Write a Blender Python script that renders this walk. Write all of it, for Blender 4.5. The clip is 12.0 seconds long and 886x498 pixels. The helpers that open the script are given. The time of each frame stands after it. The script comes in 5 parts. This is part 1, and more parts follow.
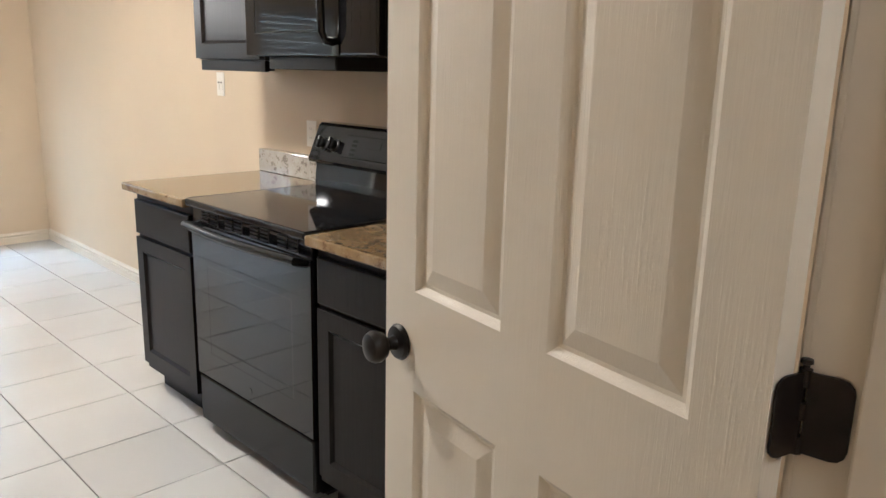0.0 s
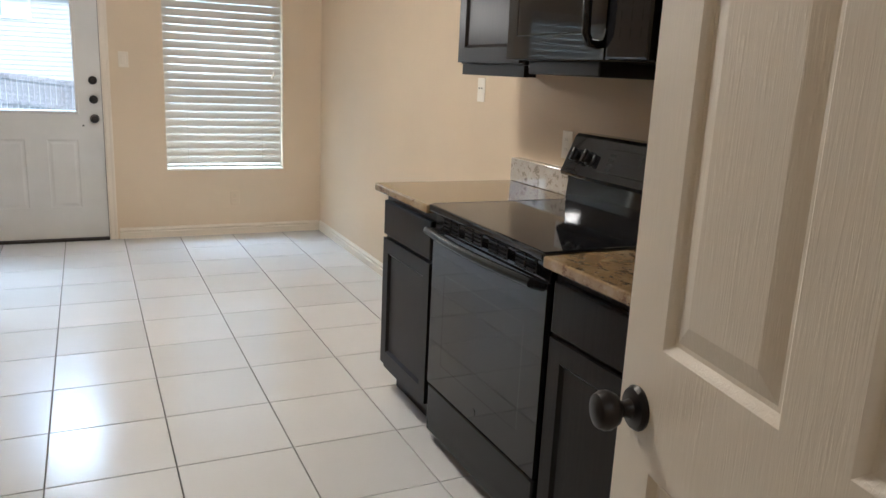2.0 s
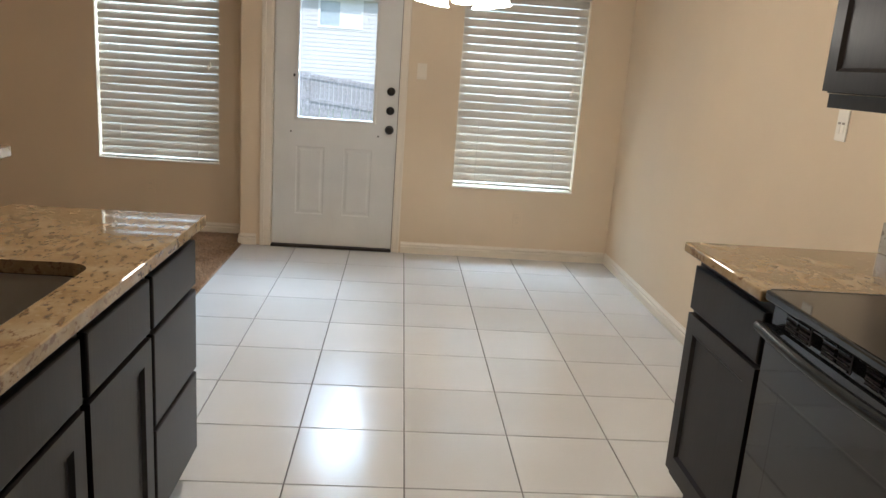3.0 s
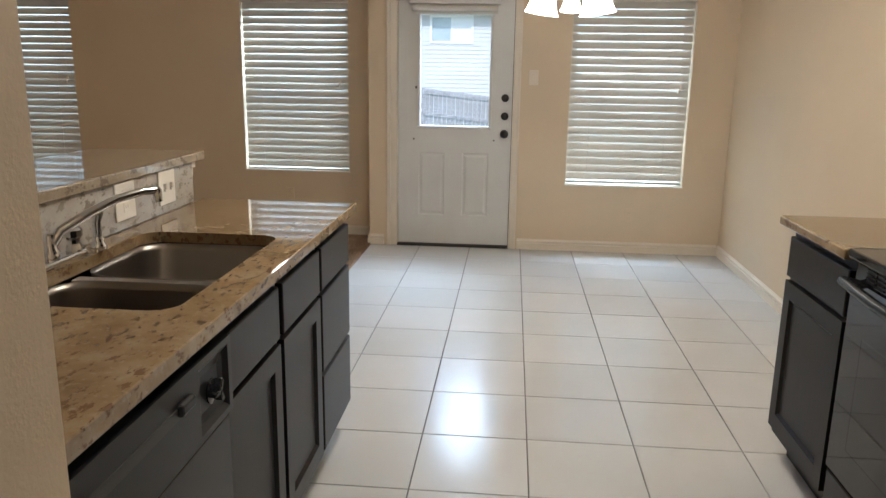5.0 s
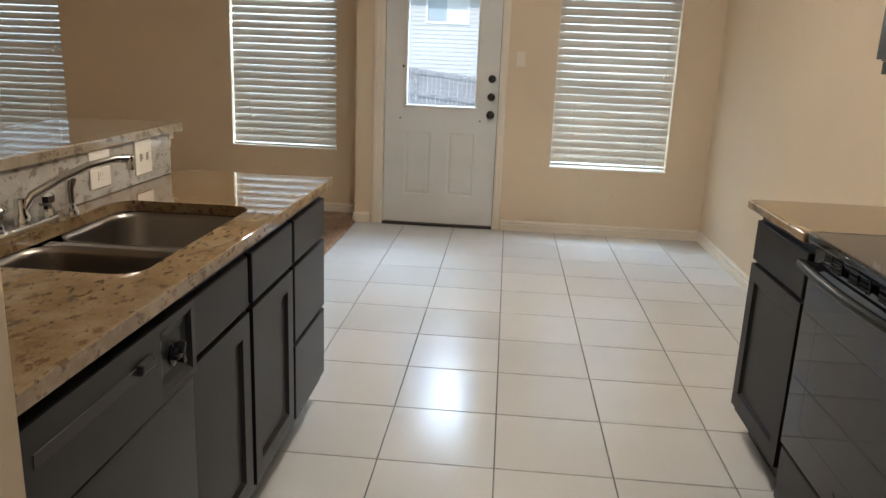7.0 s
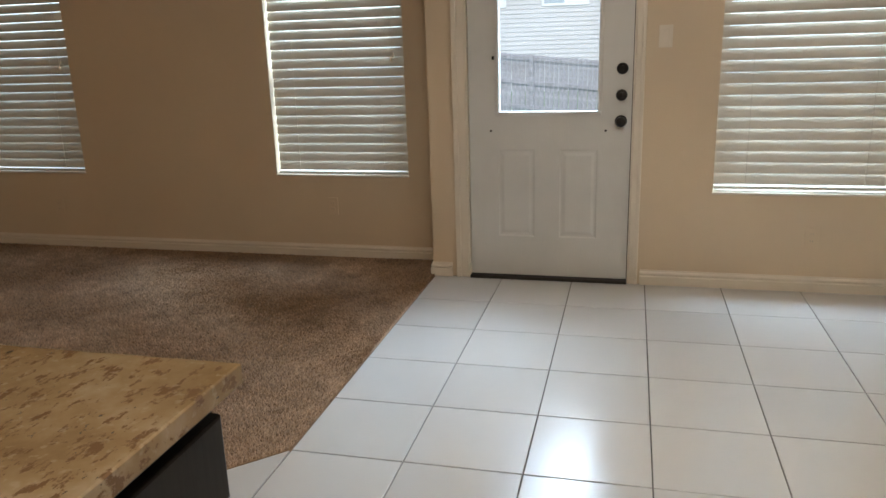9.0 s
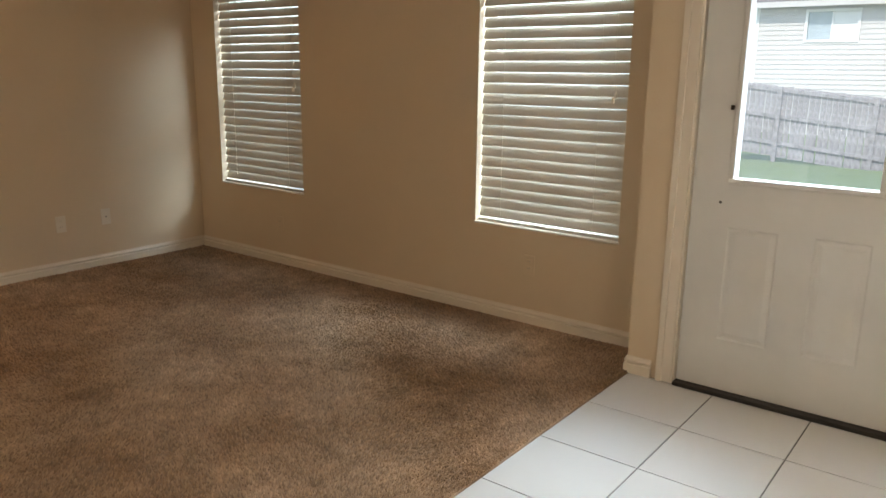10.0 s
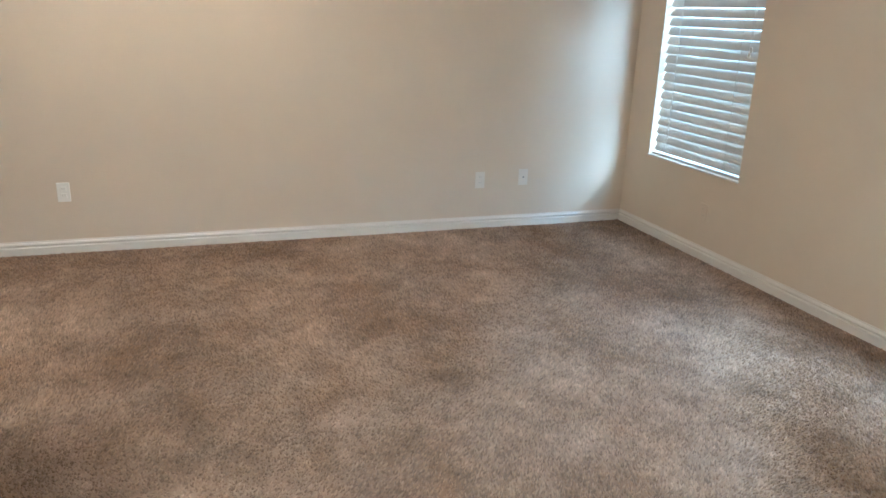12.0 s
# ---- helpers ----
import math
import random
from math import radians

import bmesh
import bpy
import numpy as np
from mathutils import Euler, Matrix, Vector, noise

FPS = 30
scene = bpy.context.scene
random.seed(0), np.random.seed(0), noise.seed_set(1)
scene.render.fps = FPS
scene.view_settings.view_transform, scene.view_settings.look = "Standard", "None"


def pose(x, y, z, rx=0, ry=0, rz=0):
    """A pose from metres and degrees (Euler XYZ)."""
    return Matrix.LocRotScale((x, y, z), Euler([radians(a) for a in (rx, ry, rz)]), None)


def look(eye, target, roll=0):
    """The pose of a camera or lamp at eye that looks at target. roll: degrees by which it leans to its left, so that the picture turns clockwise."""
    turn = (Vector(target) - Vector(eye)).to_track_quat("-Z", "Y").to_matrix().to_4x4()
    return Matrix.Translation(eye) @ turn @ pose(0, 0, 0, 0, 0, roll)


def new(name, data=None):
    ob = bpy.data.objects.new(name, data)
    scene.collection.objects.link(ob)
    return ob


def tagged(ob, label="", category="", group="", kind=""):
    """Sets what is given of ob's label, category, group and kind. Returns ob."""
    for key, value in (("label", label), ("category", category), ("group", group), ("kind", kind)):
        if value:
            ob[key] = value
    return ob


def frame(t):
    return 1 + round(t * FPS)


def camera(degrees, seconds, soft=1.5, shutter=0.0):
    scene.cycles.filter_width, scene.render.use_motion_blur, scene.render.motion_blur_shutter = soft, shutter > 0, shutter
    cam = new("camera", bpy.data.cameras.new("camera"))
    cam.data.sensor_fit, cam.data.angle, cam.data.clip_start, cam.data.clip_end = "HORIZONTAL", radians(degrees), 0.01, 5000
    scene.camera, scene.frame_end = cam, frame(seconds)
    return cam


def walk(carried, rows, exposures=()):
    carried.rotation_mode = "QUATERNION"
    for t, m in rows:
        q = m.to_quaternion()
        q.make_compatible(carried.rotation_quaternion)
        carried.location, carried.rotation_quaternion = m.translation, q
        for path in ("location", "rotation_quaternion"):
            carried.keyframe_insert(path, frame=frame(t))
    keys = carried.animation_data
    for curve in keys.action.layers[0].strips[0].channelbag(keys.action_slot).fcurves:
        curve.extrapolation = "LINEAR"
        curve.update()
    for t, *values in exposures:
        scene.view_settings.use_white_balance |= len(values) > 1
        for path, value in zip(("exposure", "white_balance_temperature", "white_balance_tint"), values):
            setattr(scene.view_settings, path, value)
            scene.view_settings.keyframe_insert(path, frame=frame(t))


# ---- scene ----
cam = camera(60.9, 12.0)
PATH = [
    (0, (0.337, -0.22, 1.397), (1.713, 1.156, 0.934), 1.4),
    (0.5, (0.355, -0.193, 1.403), (1.792, 1.122, 0.95), 1.4),
    (1, (0.381, -0.18, 1.407), (1.817, 1.144, 0.977), 0.8),
    (1.5, (0.411, -0.159, 1.404), (1.74, 1.271, 0.972), 0.3),
    (2, (0.491, -0.051, 1.378), (1.33, 1.706, 0.921), 2.7),
    (2.5, (0.593, 0.193, 1.37), (0.977, 2.092, 0.874), 4.9),
    (3, (0.627, 0.564, 1.417), (0.759, 2.503, 0.943), 4.1),
    (3.5, (0.624, 0.664, 1.393), (0.305, 2.574, 0.89), 4.5),
    (3.7, (0.6, 0.618, 1.393), (0.137, 2.492, 0.867), 4.2),
    (5.3, (0.616, 0.137, 1.392), (0.594, 2.09, 0.962), 0.6),
    (5.5, (0.647, 0.154, 1.396), (0.705, 2.112, 0.991), 0.5),
    (6, (0.627, 0.176, 1.402), (0.696, 2.142, 1.043), -0.1),
    (6.5, (0.669, 0.097, 1.402), (0.579, 2.052, 0.99), 2.0),
    (6.7, (0.682, 0.075, 1.384), (0.549, 2.019, 0.934), 2.5),
    (8.3, (0.607, 1.153, 1.382), (0.437, 3.045, 0.757), 2.0),
    (8.5, (0.558, 1.369, 1.366), (0.297, 3.26, 0.767), 0.9),
    (9, (0.602, 1.943, 1.373), (0.13, 3.812, 0.84), -1.8),
    (9.5, (0.731, 2.426, 1.362), (-0.117, 4.168, 0.864), 0.2),
    (10, (0.842, 2.917, 1.406), (-0.343, 4.461, 0.946), 0.7),
    (10.5, (0.958, 3.225, 1.433), (-0.546, 4.466, 0.991), -0.4),
    (11, (0.961, 3.324, 1.398), (-0.711, 4.326, 0.952), -0.1),
    (11.5, (0.784, 3.36, 1.362), (-0.949, 4.216, 0.848), 1.0),
    (12, (0.382, 3.423, 1.448), (-1.416, 4.059, 0.845), 2.1),
]

EXPOSURES = [(0.0, 1.62, 5400, 10), (1.0, 1.65, 5350, 10), (1.5, 1.65, 5350, 10), (2.0, 1.06, 5450, 10), (2.5, 0.90, 5600, 10), (3.0, 0.84, 5800, 10), (3.5, 0.73, 5750, 10), (5.5, 0.88, 5650, 9),
             (6.5, 0.80, 5800, 9), (8.0, 0.66, 5800, 10), (9.0, 0.50, 6000, 10), (9.5, 0.60, 6250, 10), (10.0, 0.82, 6450, 10), (10.5, 1.08, 6400, 10), (11.0, 0.84, 5900, 10), (11.5, 1.45, 4900, 6), (12.0, 2.15, 4400, 1)]
walk(cam, [(t, look(eye, target, roll)) for t, eye, target, roll in PATH], EXPOSURES)

# ---- world, sun, lamps ----
world = bpy.data.worlds.new("sky_world")
world.use_nodes = True
scene.world = world
wn = world.node_tree.nodes
sky = wn.new("ShaderNodeTexSky")
sky.sky_type = "NISHITA"
sky.sun_disc = False
sky.sun_elevation = radians(55)
sky.sun_rotation = radians(190)
world.node_tree.links.new(sky.outputs[0], wn["Background"].inputs[0])
wn["Background"].inputs[1].default_value = 0.15

sun = new("sun", bpy.data.lights.new("sun", "SUN"))
sun.data.energy = 2.2
sun.data.angle = radians(0.5)
sun.data.color = (1.0, 0.95, 0.88)
sun.matrix_world = look((1.5, -8, 14), (0, 2, 2))


def area_lamp(name, w, h, energy, color, m):
    ob = new(name, bpy.data.lights.new(name, "AREA"))
    ob.data.shape, ob.data.size, ob.data.size_y = "RECTANGLE", w, h
    ob.data.energy, ob.data.color = energy, color
    ob.matrix_world = m
    return ob


SKYLIGHT = (0.72, 0.88, 1.0)

# added lamp, hidden above the back door, for sky light through its glass
area_lamp("door_sky_fill", 5.0, 1.5, 800, SKYLIGHT, look((1.6, 7.6, 3.5), (-0.5, 5.2, 0.4)))

# ---- plan ----
FACE_N = 6.18        # kitchen face of the back wall
FACE_L = 6.485       # living room face of the back wall
EAST = 2.275
WEST = -4.345
RET = -0.53          # corner where the back wall steps back
SOUTH = 0.02         # kitchen face of the wall with the passage door
SLS = -0.6           # living room's far end
CEIL = 2.6
TH = 0.14
DOOR = (-0.295, 0.605, 2.045)
WIN_R = (1.045, 1.955, 0.53, 1.99)
WIN_L = (-1.66, -0.755, 0.545, 1.99)
WIN_W = (-4.06, -3.14, 0.545, 1.99)
PASS = (0.275, 1.102, 2.06)
TILE = 0.4096
TX, TY = 0.71, 3.70

# ---- materials ----


def material(name):
    m = bpy.data.materials.new(name)
    m.use_nodes = True
    return m, m.node_tree.nodes, m.node_tree.links, m.node_tree.nodes["Principled BSDF"]


def noise_tex(nt, links, scale, detail=4.0, rough=0.55, stretch=None):
    tc = nt.new("ShaderNodeTexCoord")
    n = nt.new("ShaderNodeTexNoise")
    n.inputs["Scale"].default_value = scale
    n.inputs["Detail"].default_value = detail
    n.inputs["Roughness"].default_value = rough
    if stretch:
        mp = nt.new("ShaderNodeMapping")
        mp.inputs["Scale"].default_value = stretch
        links.new(tc.outputs["Object"], mp.inputs[0])
        links.new(mp.outputs[0], n.inputs["Vector"])
    else:
        links.new(tc.outputs["Object"], n.inputs["Vector"])
    return n


def ramp(nt, links, source, stops):
    r = nt.new("ShaderNodeValToRGB")
    e = r.color_ramp.elements
    while len(e) < len(stops):
        e.new(0.5)
    for k, (p, c) in enumerate(stops):
        e[k].position = p
        e[k].color = (*c, 1) if len(c) == 3 else c
    links.new(source, r.inputs[0])
    return r


def mix_color(nt, links, fac, a, b, mode="MIX"):
    m = nt.new("ShaderNodeMix")
    m.data_type, m.blend_type = "RGBA", mode
    for sock, v in ((m.inputs[0], fac), (m.inputs[6], a), (m.inputs[7], b)):
        if isinstance(v, (int, float)):
            sock.default_value = v
        elif isinstance(v, tuple):
            sock.default_value = (*v, 1)
        else:
            links.new(v, sock)
    return m.outputs[2]


def bump(nt, links, height, bsdf, strength, distance):
    b = nt.new("ShaderNodeBump")
    b.inputs["Strength"].default_value = strength
    b.inputs["Distance"].default_value = distance
    links.new(height, b.inputs["Height"])
    links.new(b.outputs[0], bsdf.inputs["Normal"])
    return b


def simple(name, color, rough=0.5, metal=0.0, vary=0.08, scale=6.0, grain=0.0, grain_scale=300.0, coat=0.0, spread=0.08, spec=0.5):
    """Paint, plastic or metal: slight blotches in colour and gloss, and fine relief."""
    m, nt, links, b = material(name)
    n = noise_tex(nt, links, scale)
    lo = tuple(c * (1 - vary) for c in color)
    hi = tuple(min(1, c * (1 + vary)) for c in color)
    r = ramp(nt, links, n.outputs[0], [(0.3, lo), (0.7, hi)])
    links.new(r.outputs[0], b.inputs["Base Color"])
    rr = nt.new("ShaderNodeMapRange")
    rr.inputs[3].default_value, rr.inputs[4].default_value = max(0.01, rough - spread * rough * 2), min(1, rough + spread * rough * 2)
    links.new(n.outputs[0], rr.inputs[0])
    links.new(rr.outputs[0], b.inputs["Roughness"])
    b.inputs["Metallic"].default_value = metal
    b.inputs["Coat Weight"].default_value = coat
    b.inputs["Specular IOR Level"].default_value = spec
    if grain:
        g = noise_tex(nt, links, grain_scale, 2.0)
        bump(nt, links, g.outputs[0], b, grain, 0.002)
    return m


wall_paint = simple("wall_paint", (0.64, 0.52, 0.372), 0.62, vary=0.03, scale=1.6, grain=0.35, grain_scale=140)
ceiling_paint = simple("ceiling_paint", (0.74, 0.70, 0.63), 0.8, vary=0.02, scale=2, grain=0.6, grain_scale=70)
trim_paint = simple("trim_paint", (0.70, 0.63, 0.53), 0.38, vary=0.03, scale=5, grain=0.06, grain_scale=90)
black_gloss = simple("black_gloss", (0.010, 0.010, 0.011), 0.045, vary=0.2, scale=4)
black_plastic = simple("black_plastic", (0.012, 0.012, 0.013), 0.36, vary=0.2, scale=9, grain=0.05, spec=0.3)
black_enamel = simple("black_enamel", (0.010, 0.010, 0.011), 0.24, vary=0.2, scale=5, spec=0.25)
panel_ink = simple("panel_ink", (0.018, 0.018, 0.019), 0.2)
bronze = simple("bronze", (0.012, 0.009, 0.007), 0.38, metal=0.35, vary=0.35, scale=40)
chrome = simple("chrome", (0.75, 0.76, 0.77), 0.08, metal=1.0, vary=0.03, scale=8)
steel = simple("steel", (0.30, 0.272, 0.24), 0.34, metal=1.0, vary=0.06, scale=3, grain=0.08, grain_scale=400)
plate_plastic = simple("plate_plastic", (0.80, 0.76, 0.68), 0.35, vary=0.02)
slot_soft = simple("slot_soft", (0.34, 0.31, 0.27), 0.5)
slot_dark = simple("slot_dark", (0.03, 0.027, 0.024), 0.5)
vinyl_frame = simple("vinyl_frame", (0.78, 0.78, 0.76), 0.4, vary=0.02)
grout = simple("grout", (0.10, 0.09, 0.078), 0.9, vary=0.2, scale=20, grain=0.3)
threshold_dark = simple("threshold_dark", (0.02, 0.016, 0.013), 0.75, vary=0.3)
gap_blocker_dark = simple("gap_blocker_dark", (0.03, 0.028, 0.026), 0.7)


def door_paint_material(name="door_paint", lo=(0.70, 0.645, 0.55), hi=(0.735, 0.68, 0.585)):
    """White paint over a pressed wood grain."""
    m, nt, links, b = material(name)
    n = noise_tex(nt, links, 3.0)
    r = ramp(nt, links, n.outputs[0], [(0.3, lo), (0.7, hi)])
    links.new(r.outputs[0], b.inputs["Base Color"])
    b.inputs["Roughness"].default_value = 0.36
    g = noise_tex(nt, links, 30, 3.0, 0.6, stretch=(6, 6, 0.32))
    g.inputs["Distortion"].default_value = 1.2
    bump(nt, links, g.outputs[0], b, 0.36, 0.002)
    return m


def cabinet_material():
    """Espresso stain under satin lacquer, grain running upwards."""
    m, nt, links, b = material("cabinet_wood")
    g = noise_tex(nt, links, 14, 5.0, 0.6, stretch=(7, 7, 0.5))
    r = ramp(nt, links, g.outputs[0], [(0.25, (0.0055, 0.0042, 0.0038)), (0.75, (0.014, 0.0105, 0.009))])
    links.new(r.outputs[0], b.inputs["Base Color"])
    b.inputs["Roughness"].default_value = 0.32
    b.inputs["Specular IOR Level"].default_value = 0.17
    bump(nt, links, g.outputs[0], b, 0.06, 0.002)
    return m


def granite_material(name="granite", tones=((0.19, 0.122, 0.055), (0.255, 0.175, 0.09), (0.32, 0.25, 0.16)), brown=(0.14, 0.080, 0.038), ink=(0.045, 0.027, 0.017)):
    """Polished granite: clouds, grains, darker flecks and grey crystals."""
    m, nt, links, b = material(name)
    cloud = noise_tex(nt, links, 9.0, 5.0, 0.6)
    base = ramp(nt, links, cloud.outputs[0], [(0.30, tones[0]), (0.52, tones[1]), (0.74, tones[2])])
    fleck = noise_tex(nt, links, 34.0, 5.0, 0.68, stretch=(1.35, 0.62, 1.0))
    fmask = ramp(nt, links, fleck.outputs[0], [(0.545, (0, 0, 0)), (0.60, (1, 1, 1))])
    c1 = mix_color(nt, links, fmask.outputs[0], base.outputs[0], brown)
    grey = noise_tex(nt, links, 60.0, 3.0, 0.6)
    gmask = ramp(nt, links, grey.outputs[0], [(0.58, (0, 0, 0)), (0.68, (0.55, 0.55, 0.55))])
    c2 = mix_color(nt, links, gmask.outputs[0], c1, tones[2])
    dark = noise_tex(nt, links, 48.0, 6.0, 0.75, stretch=(1.3, 0.7, 1.0))
    dmask = ramp(nt, links, dark.outputs[0], [(0.625, (0, 0, 0)), (0.67, (1, 1, 1))])
    c3 = mix_color(nt, links, dmask.outputs[0], c2, ink)
    links.new(c3, b.inputs["Base Color"])
    b.inputs["Roughness"].default_value = 0.035
    b.inputs["Specular IOR Level"].default_value = 0.75
    return m


def tile_material():
    """Glazed pale ceramic tile, a little different from tile to tile, faintly clouded and scuffed."""
    m, nt, links, b = material("floor_tile")
    info = nt.new("ShaderNodeObjectInfo")
    geo = nt.new("ShaderNodeNewGeometry")

    def cloud(scale, detail):
        n = nt.new("ShaderNodeTexNoise")
        n.inputs["Scale"].default_value, n.inputs["Detail"].default_value = scale, detail
        links.new(geo.outputs["Position"], n.inputs["Vector"])
        return n.outputs[0]

    tone = ramp(nt, links, info.outputs["Random"], [(0.0, (0.535, 0.53, 0.52)), (1.0, (0.59, 0.585, 0.575))])
    stain = ramp(nt, links, cloud(2.2, 3.0), [(0.2, (0.95, 0.945, 0.935)), (0.8, (1, 1, 1))])
    c = mix_color(nt, links, 1.0, tone.outputs[0], stain.outputs[0], "MULTIPLY")
    links.new(c, b.inputs["Base Color"])
    gloss = nt.new("ShaderNodeMapRange")
    gloss.inputs[1].default_value, gloss.inputs[2].default_value = 0.3, 0.7
    gloss.inputs[3].default_value, gloss.inputs[4].default_value = 0.14, 0.20
    links.new(cloud(5.0, 5.0), gloss.inputs[0])
    links.new(gloss.outputs[0], b.inputs["Roughness"])
    b.inputs["Specular IOR Level"].default_value = 0.42
    bump(nt, links, cloud(9.0, 2.0), b, 0.06, 0.003)
    return m


def carpet_material():
    """Brown cut pile, brushed into lighter and darker patches, with tufts of slightly different tone."""
    m, nt, links, b = material("carpet_pile")
    geo = nt.new("ShaderNodeNewGeometry")
    tuft = ramp(nt, links, geo.outputs["Random Per Island"], [(0.0, (0.62, 0.60, 0.58)), (1.0, (1.40, 1.39, 1.38))])
    big = noise_tex(nt, links, 1.3, 6.0, 0.62)
    mid = noise_tex(nt, links, 6.0, 7.0, 0.74)
    a = ramp(nt, links, big.outputs[0], [(0.36, (0.25, 0.150, 0.078)), (0.64, (0.44, 0.305, 0.20))])
    md = ramp(nt, links, mid.outputs[0], [(0.38, (0.80, 0.795, 0.79)), (0.62, (1.18, 1.18, 1.175))])
    c = mix_color(nt, links, 1.0, a.outputs[0], tuft.outputs[0], "MULTIPLY")
    c = mix_color(nt, links, 1.0, c, md.outputs[0], "MULTIPLY")
    links.new(c, b.inputs["Base Color"])
    b.inputs["Roughness"].default_value = 0.95
    b.inputs["Specular IOR Level"].default_value = 0.12
    b.inputs["Sheen Weight"].default_value = 0.1
    b.inputs["Sheen Roughness"].default_value = 0.6
    fine = noise_tex(nt, links, 190.0, 3.0, 0.7)
    bump(nt, links, fine.outputs[0], b, 0.5, 0.005)
    return m


def slat_material():
    """White faux-wood slat that lets a little daylight through."""
    m, nt, links, b = material("blind_slat")
    n = noise_tex(nt, links, 8.0)
    r = ramp(nt, links, n.outputs[0], [(0.3, (0.56, 0.52, 0.455)), (0.7, (0.61, 0.57, 0.50))])
    links.new(r.outputs[0], b.inputs["Base Color"])
    b.inputs["Roughness"].default_value = 0.42
    t = nt.new("ShaderNodeBsdfTranslucent")
    t.inputs[0].default_value = (0.62, 0.60, 0.52, 1)
    mx = nt.new("ShaderNodeMixShader")
    mx.inputs[0].default_value = 0.035
    links.new(b.outputs[0], mx.inputs[1])
    links.new(t.outputs[0], mx.inputs[2])
    links.new(mx.outputs[0], nt["Material Output"].inputs[0])
    return m


def glass_material(name, color=(1, 1, 1), rough=0.0):
    m, nt, links, b = material(name)
    g = nt.new("ShaderNodeBsdfGlass")
    g.inputs["Color"].default_value = (*color, 1)
    g.inputs["Roughness"].default_value = rough
    g.inputs["IOR"].default_value = 1.45
    links.new(g.outputs[0], nt["Material Output"].inputs[0])
    return m


def dusty_glare_glass_material():
    """Clear glass under a thin film of dust, its pale veil also painting the outside glare."""
    m, nt, links, b = material("dusty_glare_glass")
    g = nt.new("ShaderNodeBsdfGlass")
    g.inputs["Roughness"].default_value = 0.0
    g.inputs["IOR"].default_value = 1.45
    d = nt.new("ShaderNodeBsdfTranslucent")
    d.inputs[0].default_value = (0.9, 0.92, 0.95, 1)
    n = noise_tex(nt, links, 6.0, 5.0, 0.65)
    f = nt.new("ShaderNodeMapRange")
    f.inputs[1].default_value, f.inputs[2].default_value = 0.3, 0.7
    f.inputs[3].default_value, f.inputs[4].default_value = 0.014, 0.028
    links.new(n.outputs[0], f.inputs[0])
    mx = nt.new("ShaderNodeMixShader")
    links.new(f.outputs[0], mx.inputs[0])
    links.new(g.outputs[0], mx.inputs[1])
    links.new(d.outputs[0], mx.inputs[2])
    links.new(mx.outputs[0], nt["Material Output"].inputs[0])
    return m


def glow_material(name, color, strength):
    m, nt, links, b = material(name)
    b.inputs["Base Color"].default_value = (0.85, 0.82, 0.76, 1)
    b.inputs["Roughness"].default_value = 0.3
    b.inputs["Emission Color"].default_value = (*color, 1)
    b.inputs["Emission Strength"].default_value = strength
    return m


door_paint = door_paint_material()
back_door_paint = door_paint_material("back_door_paint", (0.60, 0.595, 0.575), (0.66, 0.655, 0.635))
cabinet_wood = cabinet_material()
granite = granite_material()
# same stone as granite, window light on its upright faces put into the colour
granite_daylit = granite_material("granite_daylit", ((0.36, 0.325, 0.28), (0.43, 0.40, 0.355), (0.50, 0.475, 0.435)), (0.22, 0.19, 0.16), (0.06, 0.053, 0.05))
# same stone in a middle tone, some window light painted into the bar top
granite_half_lit = granite_material("granite_half_lit", ((0.25, 0.195, 0.13), (0.32, 0.265, 0.195), (0.40, 0.35, 0.285)), (0.17, 0.125, 0.085), (0.055, 0.042, 0.034))
floor_tile = tile_material()
carpet_pile = carpet_material()
blind_slat = slat_material()
pane_glass = glass_material("pane_glass", (0.97, 0.99, 0.98))
dusty_glare_glass = dusty_glare_glass_material()
shade_glass = glow_material("shade_glass", (1.0, 0.88, 0.72), 16.0)
dome_glass = glow_material("dome_glass", (1.0, 0.70, 0.42), 84.0)
kitchen_dome = glow_material("kitchen_dome", (1.0, 0.85, 0.66), 58.0)
hall_fill = glow_material("hall_fill", (1.0, 0.95, 0.86), 20.0)
siding_paint = simple("siding_paint", (0.55, 0.53, 0.50), 0.7, vary=0.03, scale=3)
fence_wood = simple("fence_wood", (0.27, 0.25, 0.25), 0.85, vary=0.3, scale=7, grain=0.5, grain_scale=60)
roof_shingle = simple("roof_shingle", (0.16, 0.14, 0.125), 0.9, vary=0.3, scale=12)
lawn = simple("lawn", (0.15, 0.20, 0.075), 0.9, vary=0.35, scale=9, grain=0.8, grain_scale=80)
far_glass = simple("far_glass", (0.36, 0.43, 0.47), 0.08)
stucco = simple("stucco", (0.55, 0.49, 0.41), 0.85, vary=0.05, scale=4, grain=0.3)

# ---- mesh helpers ----
ORIGIN = {}


def thing(name, place, label="", category="", group="", kind=""):
    ob = new(name)
    ob.empty_display_size = 0.1
    ob.location = place
    ORIGIN[ob] = Vector(place)
    return tagged(ob, label, category, group, kind)


def part(name, bm, mat, parent=None, label=""):
    """One mesh object from a bmesh in world coordinates, under a thing or a part."""
    me = bpy.data.meshes.new(name)
    org = ORIGIN[parent] if parent is not None else Vector()
    if org.length:
        bmesh.ops.translate(bm, verts=bm.verts, vec=-org)
    bm.normal_update()
    bm.to_mesh(me)
    bm.free()
    me.materials.append(mat)
    ob = new(name, me)
    if parent is not None:
        ob.parent = parent
        ORIGIN[ob] = org
    if label:
        tagged(ob, label)
    return ob


